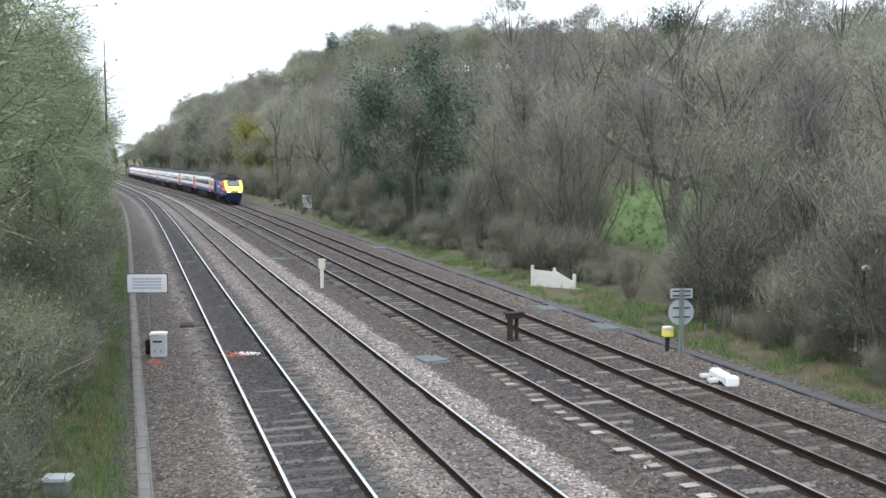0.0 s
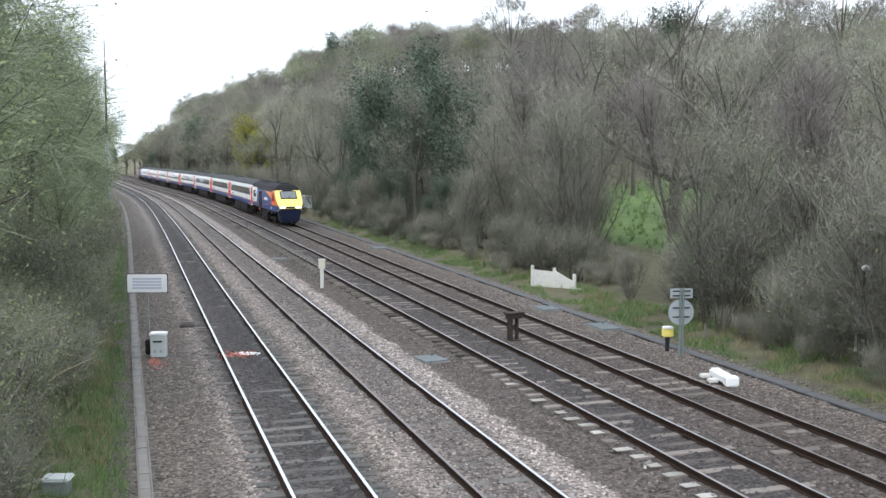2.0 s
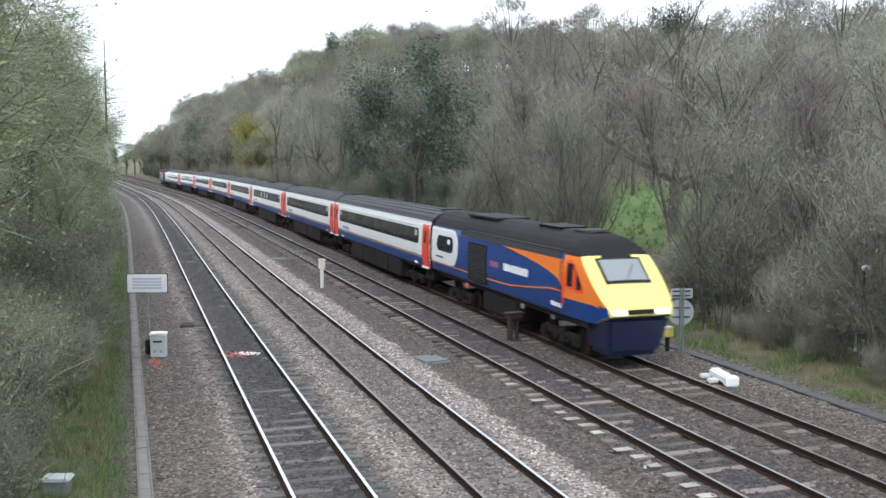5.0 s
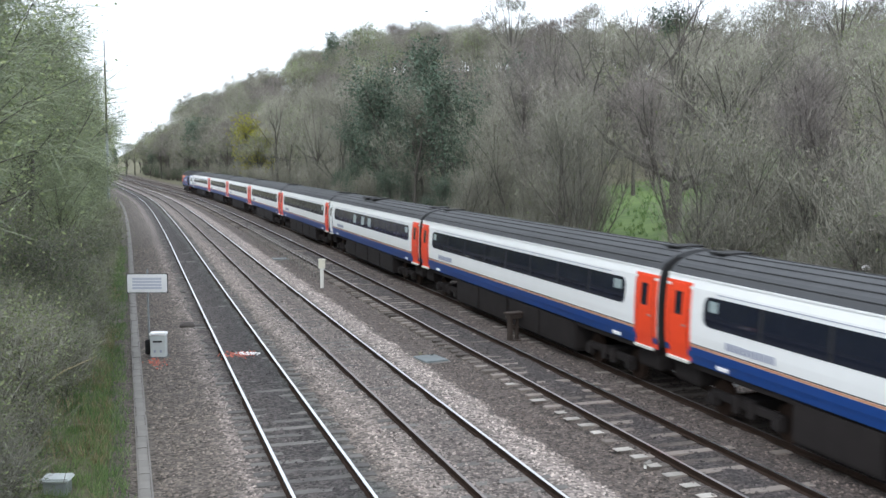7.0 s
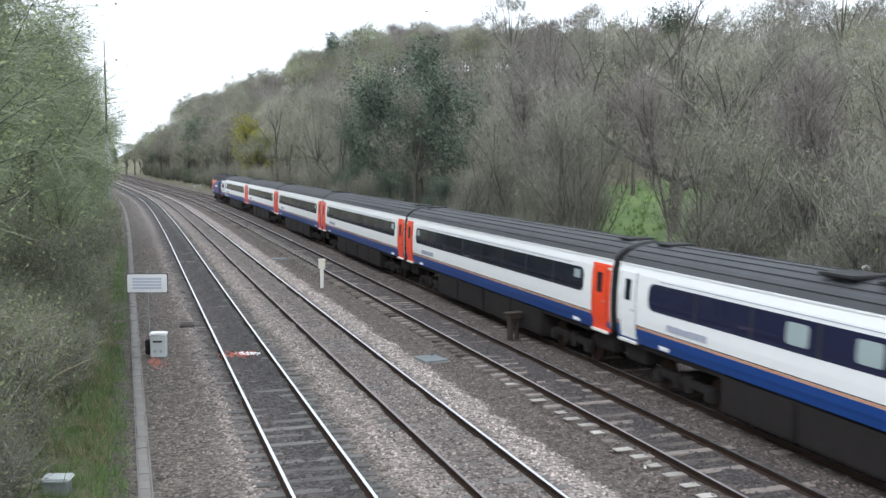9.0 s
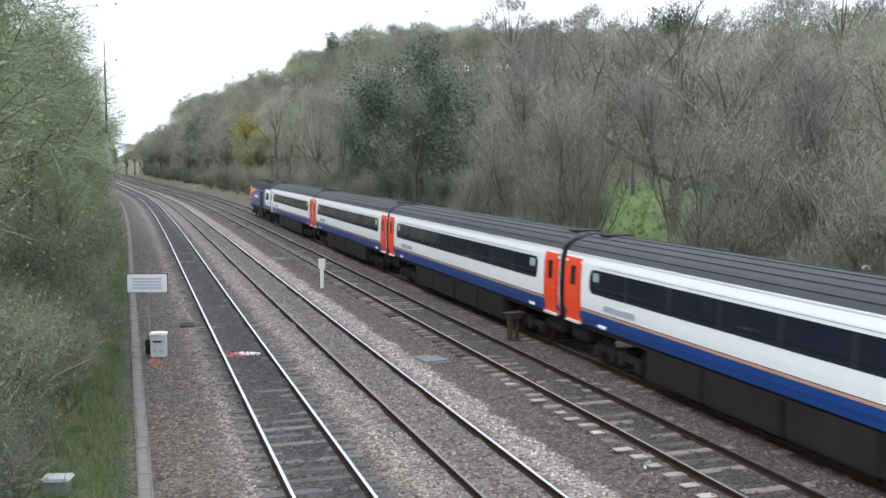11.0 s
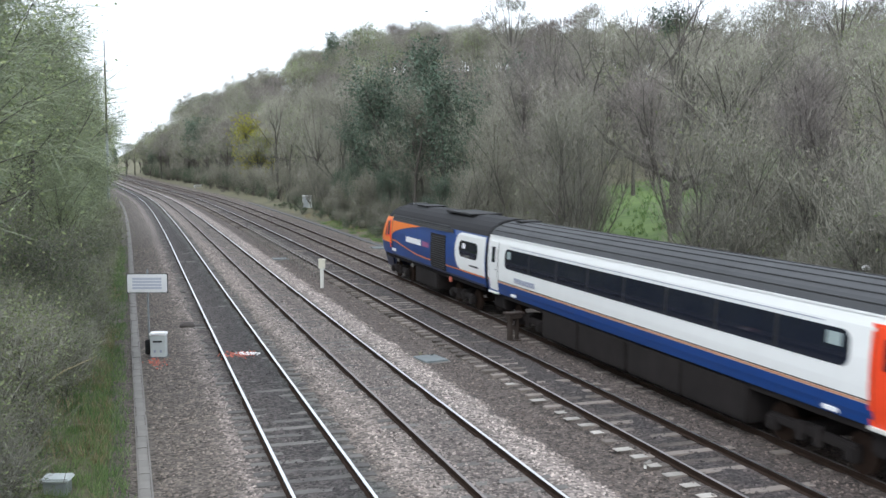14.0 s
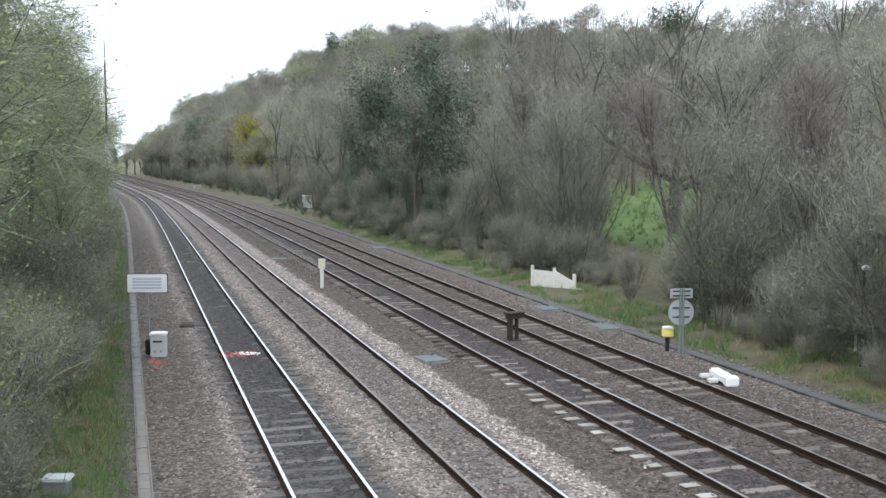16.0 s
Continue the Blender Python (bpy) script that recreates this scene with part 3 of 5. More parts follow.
def nose_ring(d):
    """Half section of the cab d metres forward of the body: side points, then the roof or sloping front."""
    top = nose_top(d)
    taper = 1 - 0.14 * (d / 2.9) ** 2 - 0.05 * smooth(2.5, 2.9, d)
    low, side_top = 1.0 + 0.30 * smooth(2.0, 2.9, d), min(3.08, top - 0.03)
    mid = min(1.6, 0.5 * (low + side_top))
    zs = [low, 0.5 * (low + mid), mid] + [mid + (side_top - mid) * i / 5 for i in range(1, 6)]
    ring = [(z, float(np.interp(z, [q[0] for q in PC_SECTION], [q[1] for q in PC_SECTION])) * taper) for z in zs]
    edge = ring[-1][1]
    for z, x in PC_SECTION[8:]:
        ring.append((min(z, top - 0.03 * (x / 1.3) ** 2), min(edge, x * taper + 0.04 * (x > 0) * (1 if top < 3.1 else 0))))
    return ring


def cab_pane(bm, y0, y1, z0, z1, side, y_cab, out):
    """A pane lying on the tapered cab side, leaning with the nose at its front."""
    rows = []
    for i in range(6):
        z = z0 + (z1 - z0) * i / 5
        row = []
        for y in (y0, y1):
            yy = max(y, y_cab - (3.55 - z) * 1.05) if y < -6.7 else y
            d = y_cab - yy
            taper = 1 - 0.14 * (max(d, 0) / 2.9) ** 2
            x = float(np.interp(z, [q[0] for q in PC_SECTION], [q[1] for q in PC_SECTION])) * taper
            row += [bm.verts.new((side * (x + out), yy, z)), bm.verts.new((side * (x - 0.04), yy, z))]
        rows.append(row)
    for a, b in zip(rows, rows[1:]):
        for i, j in ((0, 2), (2, 3), (3, 1), (1, 0)):
            bm.faces.new((a[i], a[j], b[j], b[i]))
    bm.faces.new([rows[0][i] for i in (0, 2, 3, 1)])
    bm.faces.new([rows[-1][i] for i in (0, 2, 3, 1)])
    bmesh.ops.recalc_face_normals(bm, faces=bm.faces)
    return bm


def power_car(label):
    """A wedge-nosed diesel power car, nose at -y, 17.8 m long."""
    car = empty("power_car", Matrix.Identity(4), label, "locomotive", "")
    L = 8.75
    y_cab = -L + 2.9
    # body sides and roof
    shell_half = [(1.0, 1.30), (1.7, 1.365), (2.3, 1.36), (2.9, 1.30), (3.12, 1.22)]
    part("body", shell(bmesh.new(), shell_half, y_cab, L), BLUE, car, "blue painted bodyshell")
    bm = shell(bmesh.new(), [(3.12, 1.235), (3.32, 1.13), (3.5, 0.99), (3.68, 0.74), (3.82, 0.40), (3.86, 0.0)], y_cab, L - 0.05)
    roof = part("roof", bm, SOOT, car, "sooty black roof")
    part("exhaust_cowl", box(bmesh.new(), 0, -2.9, 3.90, 1.1, 2.0, 0.16, 0.06), GASKET, roof, "black exhaust cowl")
    part("radiator_top", box(bmesh.new(), 0, 3.6, 3.84, 1.5, 3.6, 0.10, 0.04), GASKET, roof, "black radiator grille")
    part("horn_cover", box(bmesh.new(), 0, -5.2, 3.86, 0.9, 0.8, 0.08, 0.03), ROOF, roof)
    for side in (-1, 1):
        part("louvre", side_strip(bmesh.new(), -5.6, 4.6, 2.95, 3.12, side, 0.012, 1), GASKET, car, "dark air intake louvre")
    # cab: rings from the body to the nose
    bm = bmesh.new()
    rings = []
    for d in [0.14 * i for i in range(20)] + [2.74, 2.80, 2.86, 2.90]:
        ring = nose_ring(d)
        y = y_cab - d
        pts = [(x, z) for z, x in ring] + [(-x, z) for z, x in reversed(ring) if x > 0]
        rings.append([bm.verts.new((x, y, z)) for x, z in pts])
    for a, b in zip(rings, rings[1:]):
        n = len(a)
        for i in range(n - 1):
            bm.faces.new((a[i], a[i + 1], b[i + 1], b[i]))
        bm.faces.new((a[n - 1], a[0], b[0], b[n - 1]))
    bm.faces.new(rings[-1])
    bmesh.ops.recalc_face_normals(bm, faces=bm.faces)
    me = bpy.data.meshes.new("cab")
    bm.to_mesh(me)
    bm.free()
    for m in (YELLOW, ORANGE, SOOT, BLUE, CREAM):
        me.materials.append(m)
    for p in me.polygons:
        c, nrm = p.center, p.normal
        d = y_cab - c.y
        if c.z > 3.06:
            p.material_index = 2
        elif abs(nrm.x) > 0.6:
            p.material_index = 1 if c.z > 1.6 else 3
        else:
            p.material_index = 0
        p.use_smooth = False
    part_me("cab", me, car, "yellow sloping cab front with orange sides")
    # windscreen on the slope
    bm = bmesh.new()

    def slope_pt(x, d, out):
        return (x, y_cab - d - out * 0.74, nose_top(d) - 0.03 * (x / 1.3) ** 2 + out * 0.67)

    n = 6
    for lo, hi, w, o, store in ((1.22, 2.08, 0.80, 0.03, "surround"), (1.30, 2.00, 0.71, 0.05, "glass")):
        bm = bmesh.new()
        g = [[bm.verts.new(slope_pt(w * (-1 + 2 * i / n), lo + (hi - lo) * j / n, o)) for i in range(n + 1)] for j in range(n + 1)]
        for j in range(n):
            for i in range(n):
                bm.faces.new((g[j][i], g[j + 1][i], g[j + 1][i + 1], g[j][i + 1]))
        bmesh.ops.solidify(bm, geom=bm.faces[:], thickness=0.03)
        if store == "surround":
            ws = part("windscreen", bm, GASKET, car, "black framed windscreen")
        else:
            part("pane", bm, SKYLIT_SCREEN, ws, "windscreen glass coloured grey like reflected sky")
    bm = bmesh.new()
    tube(bm, slope_pt(-0.1, 2.03, 0.08), slope_pt(0.40, 1.5, 0.08), 0.012)
    part("wiper", bm, GASKET, ws)
    # headlight recess and lamps
    bm = bmesh.new()
    box(bm, 0, -L + 0.01, 1.45, 0.95, 0.10, 0.16, 0.03)
    part("lamp_recess", bm, GASKET, car, "black lamp recess")
    for sx in (-1, 1):
        bm = bmesh.new()
        box(bm, sx * 0.73, -L + 0.01, 1.45, 0.48, 0.10, 0.16, 0.03)
        part("headlight", bm, LAMP, car, "lit headlight")
    part("lamp_shelf", box(bmesh.new(), 0, -L + 0.03, 1.30, 2.06, 0.10, 0.07, 0.02), GASKET, car, "black band below the lamps")
    # valance and buffers
    bm = bmesh.new()
    box(bm, 0, -L + 0.97, 0.78, 2.24, 1.85, 1.0, 0.14)
    for v in bm.verts:
        k = max(0, (1.25 - v.co.z) / 0.95)
        v.co.x *= 1 - 0.22 * k
        v.co.y += 0.35 * k if v.co.y < -L + 0.95 else 0
    part("valance", bm, NAVY, car, "dark blue front valance")
    rng = random.Random(8)
    for side in (-1, 1):
        part("lower_panel", side_strip(bmesh.new(), y_cab, L, 0.985, 1.06, side, 0.006, 2), NAVY, car, "dark blue lower panel")
        # orange sweep from the cab along the top, and a thin line below it
        ks = [i / 16 for i in range(17)]
        part("orange_sweep", curved_panel(bmesh.new(), [y_cab + 5.4 * k for k in ks], [2.0 + 0.9 * k ** 0.5 - 0.012 for k in ks], [2.9] * 17, side, 0.007), ORANGE, car,
             "orange sweep behind the cab")
        line_y = (-8.4, -7.6, -6.6, -5.77, -4.9, -4.14, -2.66, -1.33, -0.1, 1.3)
        line_z = (1.30, 1.52, 1.71, 1.78, 1.765, 1.68, 1.52, 1.40, 1.36, 1.35)
        ys = [-5.8 + 7.1 * k for k in ks]
        zs = [float(np.interp(y, line_y, line_z)) for y in ys]
        part("swoosh_line", curved_panel(bmesh.new(), ys, zs, [z + 0.055 for z in zs], side, 0.009), ORANGE, car, "thin orange swoosh line")
        part("grille", side_strip(bmesh.new(), 1.33, 3.62, 1.07, 2.74, side, 0.010, 4), UNDER, car, "black radiator grille panel")
        for k in range(15):
            part("slat", side_strip(bmesh.new(), 1.38, 3.57, 1.13 + 0.105 * k, 1.165 + 0.105 * k, side, 0.024, 1, 0.02), ROOF_RIB, car)
        for k in range(4):
            part("roof_louvre", side_strip(bmesh.new(), y_cab + 0.25, 3.9, 2.93 + 0.085 * k, 2.965 + 0.085 * k, side, 0.018 - 0.004 * k, 1, 0.03), ROOF, car, "grey ridge of the roof louvres")
        part("white_panel", rounded_strip(bmesh.new(), 4.95, L - 0.02, 1.41, 3.06, 0.82, side, 0.008, right=False), WHITE, car, "white rear side panel with rounded corner")
        win = part("guard_window", rounded_strip(bmesh.new(), 5.55, 7.9, 1.98, 2.72, 0.34, side, 0.016), GLASS, car, "dark rounded window")
        # white patch painted on the dark pane for the spot of light there
        part("window_notice", side_strip(bmesh.new(), 6.0, 6.35, 2.38, 2.6, side, 0.022, 1, 0.006), SIGN_WHITE, win, "small white light spot on the window")
        part("vent_slot", side_strip(bmesh.new(), 6.9, 8.0, 1.66, 1.73, side, 0.014, 1), GASKET, car, "dark slot below the window")
        part("stripe", side_strip(bmesh.new(), 3.66, L, 1.35, 1.388, side, 0.014, 1), ORANGE, car)
        part("lettering", bars(bmesh.new(), side, -2.95, 1.93, 12, 0.29, 0.20, 0.035, rng), SIGN_WHITE, car, "white lettering bars")
        part("mauve_lettering", bars(bmesh.new(), side, 0.0, 1.94, 5, 0.25, 0.19, 0.025, rng), MAUVE, car, "mauve lettering bars")
        part("small_lettering", bars(bmesh.new(), side, -5.8, 1.20, 5, 0.16, 0.15, 0.03, rng), SIGN_WHITE, car)
        door = part("cab_door", side_strip(bmesh.new(), y_cab + 0.10, y_cab + 0.16, 1.1, 2.88, side, 0.011, 5), NAVY, car)
        part("handrail", side_strip(bmesh.new(), y_cab - 0.16, y_cab - 0.12, 1.35, 2.5, side, 0.05, 3, 0.03), RED, door, "red handrail by the cab door")
        for ya, w, h in ((4.0, 0.28, 0.16), (-2.2, 0.3, 0.12), (-4.9, 0.2, 0.1)):
            part("underside_fitting", box(bmesh.new(), side * 1.24, ya, 0.83, 0.08, w, h, 0.02), RED_SPRAY if ya > 0 else CONCRETE, car, "dull red filler cap" if ya > 0 else "pale fitting under the body side")
        # red framed cab side windows
        for y0, y1, z0 in ((-6.64, -6.24, 2.05), (-7.25, -6.90, 2.0)):
            fr = part("cab_window", cab_pane(bmesh.new(), y0 - 0.10, y1 + 0.10, z0 - 0.1, 2.93, side, y_cab, 0.012), RED, car, "orange-red cab window frame")
            part("pane", cab_pane(bmesh.new(), y0, y1, z0, 2.82, side, y_cab, 0.022), GLASS, fr)
    bm = bmesh.new()
    box(bm, 0, 0.4, 0.92, 2.4, 2 * L - 1.6, 0.16, 0.02)
    box(bm, 0, 0.2, 0.60, 2.5, 3.6, 0.6, 0.06)
    part("underframe", bm, UNDER, car, "dark underframe with fuel tank")
    for y in (-5.15, 5.15):
        bogie(car, y)
    bm = bmesh.new()
    box(bm, 0, L + 0.08, 2.2, 1.0, 0.2, 2.1, 0.05)
    part("gangway", bm, GASKET, car)
    part("end_wall", shell(bmesh.new(), [(z, x - 0.03) for z, x in PC_SECTION], L - 0.02, L + 0.06), GASKET, car, "black end wall")
    return car


def train_s(t):
    """Distance of the joint between the first and second coaches."""
    return 47.961 - 21.111 * (t - 7) + 0.1162 * (t - 10) ** 2


JOINT, PITCH = 0.33, 22.94


def build_train():
    cars = [(power_car("blue diesel power car with yellow nose leading the train"), JOINT - PITCH - 8.9, False)]
    made = {}
    for k in range(8):
        buffet = k == 2
        fd, rd = (1, 1)
        if k == 2:
            fd, rd = 1, 0
        if k == 7:
            fd, rd = 1, 0
        key = (fd, rd, buffet)
        label = "white and blue coach with orange-red doors and dark windows"
        if buffet:
            label = "white and blue buffet coach with pale obscured panes"
        elif not rd:
            label = "white and blue coach with a white end door"
        if key in made:
            c = copy_thing(made[key], Matrix.Identity(4))
        else:
            c = made[key] = coach(label, fd, rd, buffet)
        cars.append((c, JOINT + PITCH * (k - 0.5), False))
    cars.append((power_car("blue diesel power car with orange cab trailing the train"), JOINT + PITCH * 7 + 8.9, True))
    return cars


def set_ride_height(cars):
    """Seat the bodies at their height over the bogies."""
    done = set()
    for car, _, _ in cars:
        for ob in car.children_recursive:
            if ob.name.startswith(("bogie", "wheelset")) or ob.data.name in done:
                continue
            done.add(ob.data.name)
            for v in ob.data.vertices:
                v.co.z = float(np.interp(v.co.z, (0.25, 0.5, 1.03, 3.22, 3.9), (0.25, 0.6, 1.36, 3.46, 4.08)))
            ob.data.update()


TRAIN = build_train()
set_ride_height(TRAIN)


def car_pose(s, flipped):
    a, b = at(s - 7, 0), at(s + 7, 0)
    mid = (a + b) / 2
    d = b - a
    rz = math.degrees(math.atan2(-d.x, d.y))
    return pose(mid.x, mid.y, 0, 0, 0, rz + (180 if flipped else 0))


def motions():
    for car, offset, flipped in TRAIN:
        walk(car, [(t * 0.25, car_pose(train_s(t * 0.25) + offset, flipped)) for t in range(65)])


# ---- trees ----
def branch_tube(verts, faces, p, q, r0, r1, seg):
    d = (q - p).normalized()
    a = d.orthogonal().normalized()
    b = d.cross(a)
    k = len(verts)
    for c, r in ((p, r0), (q, r1)):
        for i in range(seg):
            t = 2 * math.pi * i / seg
            verts.append(c + a * (r * math.cos(t)) + b * (r * math.sin(t)))
    for i in range(seg):
        j = (i + 1) % seg
        faces.append((k + i, k + j, k + seg + j, k + seg + i))


def sliver(verts, faces, p, d, length, w, rng):
    side = d.cross(Vector((rng.uniform(-1, 1), rng.uniform(-1, 1), rng.uniform(-1, 1)))).normalized() * w
    k = len(verts)
    verts += [p - side, p + side, p + d * length]
    faces.append((k, k + 1, k + 2))


def leaf(verts, faces, p, size, rng):
    a = Vector((rng.uniform(-1, 1), rng.uniform(-1, 1), rng.uniform(-.6, .6))).normalized() * size
    b = a.cross(Vector((rng.uniform(-1, 1), rng.uniform(-1, 1), rng.uniform(-1, 1)))).normalized() * size * 0.45
    k = len(verts)
    verts += [p - a, p + b, p + a, p - b]
    faces.append((k, k + 1, k + 2, k + 3))


def tree_meshes(seed, height, spread, base, twigs, leaves, leaf_size, twig_w, droop=0.0, stems=1, twig_len=0.9, coarse=False, girth=1.0):
    """Trunk and limbs, and a crown of twigs and small leaves."""
    rng = random.Random(seed)
    keep = 0.3 if coarse else (1.0 if stems == 1 else 0.35)
    tubes = 2 if coarse or stems > 1 else 3
    tv, tf, cv, cf, lv, lf = [], [], [], [], [], []
    tips = []

    def grow(p, d, length, r, depth):
        steps = 3 if depth < 2 else 2
        q = p
        for i in range(steps):
            d = (d + Vector((rng.uniform(-1, 1), rng.uniform(-1, 1), rng.uniform(-.5, .8))) * 0.17 + Vector((0, 0, 0.07 - droop * depth * 0.14))).normalized()
            nxt = q + d * (length / steps)
            r2 = r * 0.80
            if depth < tubes:
                branch_tube(tv, tf, q, nxt, r, r2, 6 if depth == 0 else (4 if depth == 1 else 3))
            elif i == 0 and (depth < 3 or rng.random() < keep):
                sliver(cv, cf, q, d, length, max(twig_w * 1.2, r), rng)
            if depth < 3 and (depth > 0 or q.z > base * 0.75):
                for _ in range(2 if depth else 3):
                    a = rng.uniform(0, 2 * math.pi)
                    out = Vector((math.cos(a), math.sin(a), rng.uniform(0.1, 0.9))).normalized()
                    dd = (d * 0.55 + out * spread).normalized()
                    start = q.lerp(nxt, rng.random())
                    grow(start, dd, length * rng.uniform(0.42, 0.62), r2 * 0.5, depth + 1)
            q, r = nxt, r2
            if depth >= 1:
                tips.append((q, d))
        if depth == 0:
            for _ in range(4):
                a = rng.uniform(0, 2 * math.pi)
                grow(q, (d + Vector((math.cos(a), math.sin(a), 0.4)) * 0.5).normalized(), length * 0.38, r * 0.7, 1)

    for k in range(stems):
        a = rng.uniform(0, 2 * math.pi)
        off = Vector((math.cos(a), math.sin(a), 0)) * (0.25 * height / 10 if stems > 1 else 0)
        lean = Vector((math.cos(a), math.sin(a), 0)) * (rng.uniform(0.15, 0.5) if stems > 1 else 0.03)
        grow(off + Vector((0, 0, -0.3)), (Vector((0, 0, 1)) + lean).normalized(), height * 0.66, 0.022 * height / math.sqrt(stems) * 0.62 * girth, 0)
    for i in range(twigs):
        p, d = rng.choice(tips)
        dd = (d * 0.65 + Vector((rng.gauss(0, 1), rng.gauss(0, 1), rng.gauss(0.25 - droop, 0.7))) * 0.5).normalized()
        q = p + Vector((rng.gauss(0, .2), rng.gauss(0, .2), rng.gauss(0, .2)))
        sliver(cv, cf, q, dd, twig_len * rng.uniform(0.5, 1.5), twig_w, rng)
    for i in range(leaves):
        p, d = rng.choice(tips)
        q = p + Vector((rng.gauss(0, .42), rng.gauss(0, .42), rng.gauss(-droop * 0.8, .4 + droop * 0.6)))
        leaf(lv, lf, q, leaf_size * rng.uniform(0.6, 1.4), rng)
    return (tv, tf), (cv, cf), (lv, lf)


def make_tree(name, label, seed, height, spread, base, twigs, leaves, leaf_size, twig_w, twig_mat, leaf_mat, droop=0.0, stems=1, group="", twig_len=0.9, coarse=False, girth=1.0):
    (tv, tf), (cv, cf), (lv, lf) = tree_meshes(seed, height, spread, base, twigs, leaves, leaf_size, twig_w, droop, stems, twig_len, coarse, girth)
    ob = empty(name, pose(0, 0, -60), label, "tree" if "tree" in name else "shrub", group)
    part_me("trunk", mesh_of("trunk", tv, tf, BARK, None, True), ob)
    k = len(cv)
    idx = [0] * len(cf) + [1] * len(lf)
    part_me("crown", mesh_of("crown", cv + lv, cf + [tuple(i + k for i in f) for f in lf], [twig_mat, leaf_mat], idx), ob)
    return ob


def domed_tree(name, label, seed, height, width, lobes, twigs, leaves, leaf_size, twig_w, twig_mat, leaf_mat, group):
    """A tree with a rounded crown of several lobes of fine twigs."""
    rng = random.Random(seed)
    tv, tf, cv, cf, lv, lf = [], [], [], [], [], []
    top = Vector((rng.uniform(-.3, .3), rng.uniform(-.3, .3), height * 0.42))
    branch_tube(tv, tf, Vector((0, 0, -0.4)), top, 0.018 * height, 0.011 * height, 6)
    balls = []
    for i in range(lobes):
        a, k = i * 2.4 + rng.uniform(-.5, .5), math.sqrt((i + 0.3) / lobes)
        rr = width * 0.36 * k
        z = height * (0.47 + 0.36 * (1 - k * k) + rng.uniform(-0.07, 0.07))
        c = Vector((rr * math.cos(a), rr * math.sin(a), z))
        balls.append((c, width * rng.uniform(0.17, 0.25)))
        mid = top.lerp(c, 0.5) + Vector((0, 0, -0.04 * height))
        branch_tube(tv, tf, top * rng.uniform(0.65, 1.0), mid, 0.008 * height, 0.006 * height, 4)
        branch_tube(tv, tf, mid, c, 0.006 * height, 0.002 * height, 4)

    def out():
        while True:
            d = Vector((rng.gauss(0, 1), rng.gauss(0, 1), rng.gauss(0.45, 0.9))).normalized()
            if d.z > -0.45:
                return d

    for i in range(twigs):
        c, r = rng.choice(balls)
        d = out()
        dd = (d + Vector((rng.gauss(0, .45), rng.gauss(0, .45), rng.gauss(.25, .4)))).normalized()
        sliver(cv, cf, c + d * (r * rng.uniform(0.15, 0.85)), dd, r * rng.uniform(0.25, 0.6), twig_w, rng)
    for i in range(leaves):
        c, r = rng.choice(balls)
        leaf(lv, lf, c + out() * (r * rng.uniform(0.6, 1.15)), leaf_size * rng.uniform(0.6, 1.4), rng)
    ob = empty(name, pose(0, 0, -60), label, "tree", group)
    part_me("trunk", mesh_of("trunk", tv, tf, BARK, None, True), ob)
    k = len(cv)
    part_me("crown", mesh_of("crown", cv + lv, cf + [tuple(i + k for i in f) for f in lf], [twig_mat, leaf_mat], [0] * len(cf) + [1] * len(lf)), ob)
    return ob


def spreading_tree(name, label, seed, height, limbs, twigs, twig_w, twig_mat, group):
    """An old tree with a short bole and thick crooked limbs that spread wide."""
    rng = random.Random(seed)
    tv, tf, cv, cf, tips = [], [], [], [], []

    def grow(p, d, length, r, depth):
        steps = 4 if depth < 3 else 2
        for i in range(steps):
            d = (d + Vector((rng.gauss(0, .2), rng.gauss(0, .2), rng.gauss(0.05, .16)))).normalized()
            q = p + d * (length / steps)
            branch_tube(tv, tf, p, q, r, r * 0.84, (6, 5, 4, 3, 3)[depth])
            r *= 0.84
            if depth < 4 and (i > 0 or depth > 1):
                for _ in range(2 if depth < 3 else 1):
                    side = d.cross(Vector((rng.gauss(0, 1), rng.gauss(0, 1), rng.gauss(0, 1)))).normalized()
                    k = rng.uniform(0.6, 1.1)
                    grow(q, (d + side * k + Vector((0, 0, 0.12))).normalized(), length * rng.uniform(0.42, 0.6), r * 0.62, depth + 1)
            p = q
            if depth > 1:
                tips.append((p, d))

    bole = height * 0.26
    branch_tube(tv, tf, Vector((0, 0, -0.5)), Vector((0.1, 0, bole)), 0.034 * height, 0.027 * height, 8)
    for i in range(limbs):
        a, up = 2.4 * i + rng.uniform(-.4, .4), 0.25 + 1.5 * i / limbs
        d = Vector((math.cos(a), math.sin(a), up)).normalized()
        grow(Vector((0.1, 0, bole * rng.uniform(0.8, 1.02))), d, height * rng.uniform(0.46, 0.58), 0.014 * height, 1)
    for i in range(twigs):
        p, d = rng.choice(tips)
        dd = (d + Vector((rng.gauss(0, .6), rng.gauss(0, .6), rng.gauss(.15, .5)))).normalized()
        sliver(cv, cf, p, dd, rng.uniform(0.4, 1.1), twig_w, rng)
    ob = empty(name, pose(0, 0, -60), label, "tree", group)
    part_me("trunk", mesh_of("trunk", tv, tf, BARK, None, True), ob)
    part_me("crown", mesh_of("crown", cv, cf, twig_mat), ob)
    return ob


def plant(kinds, s, lat, rng, scale=1.0):
    src = rng.choice(kinds)
    p = at(s, lat, land(s, lat))
    m = pose(p.x, p.y, p.z, rng.uniform(-3, 3), rng.uniform(-3, 3), rng.uniform(0, 360))
    ob = copy_thing(src, m)
    k = scale * rng.uniform(0.82, 1.15)
    ob.scale = (k, k, k * rng.uniform(0.92, 1.08))
    return ob


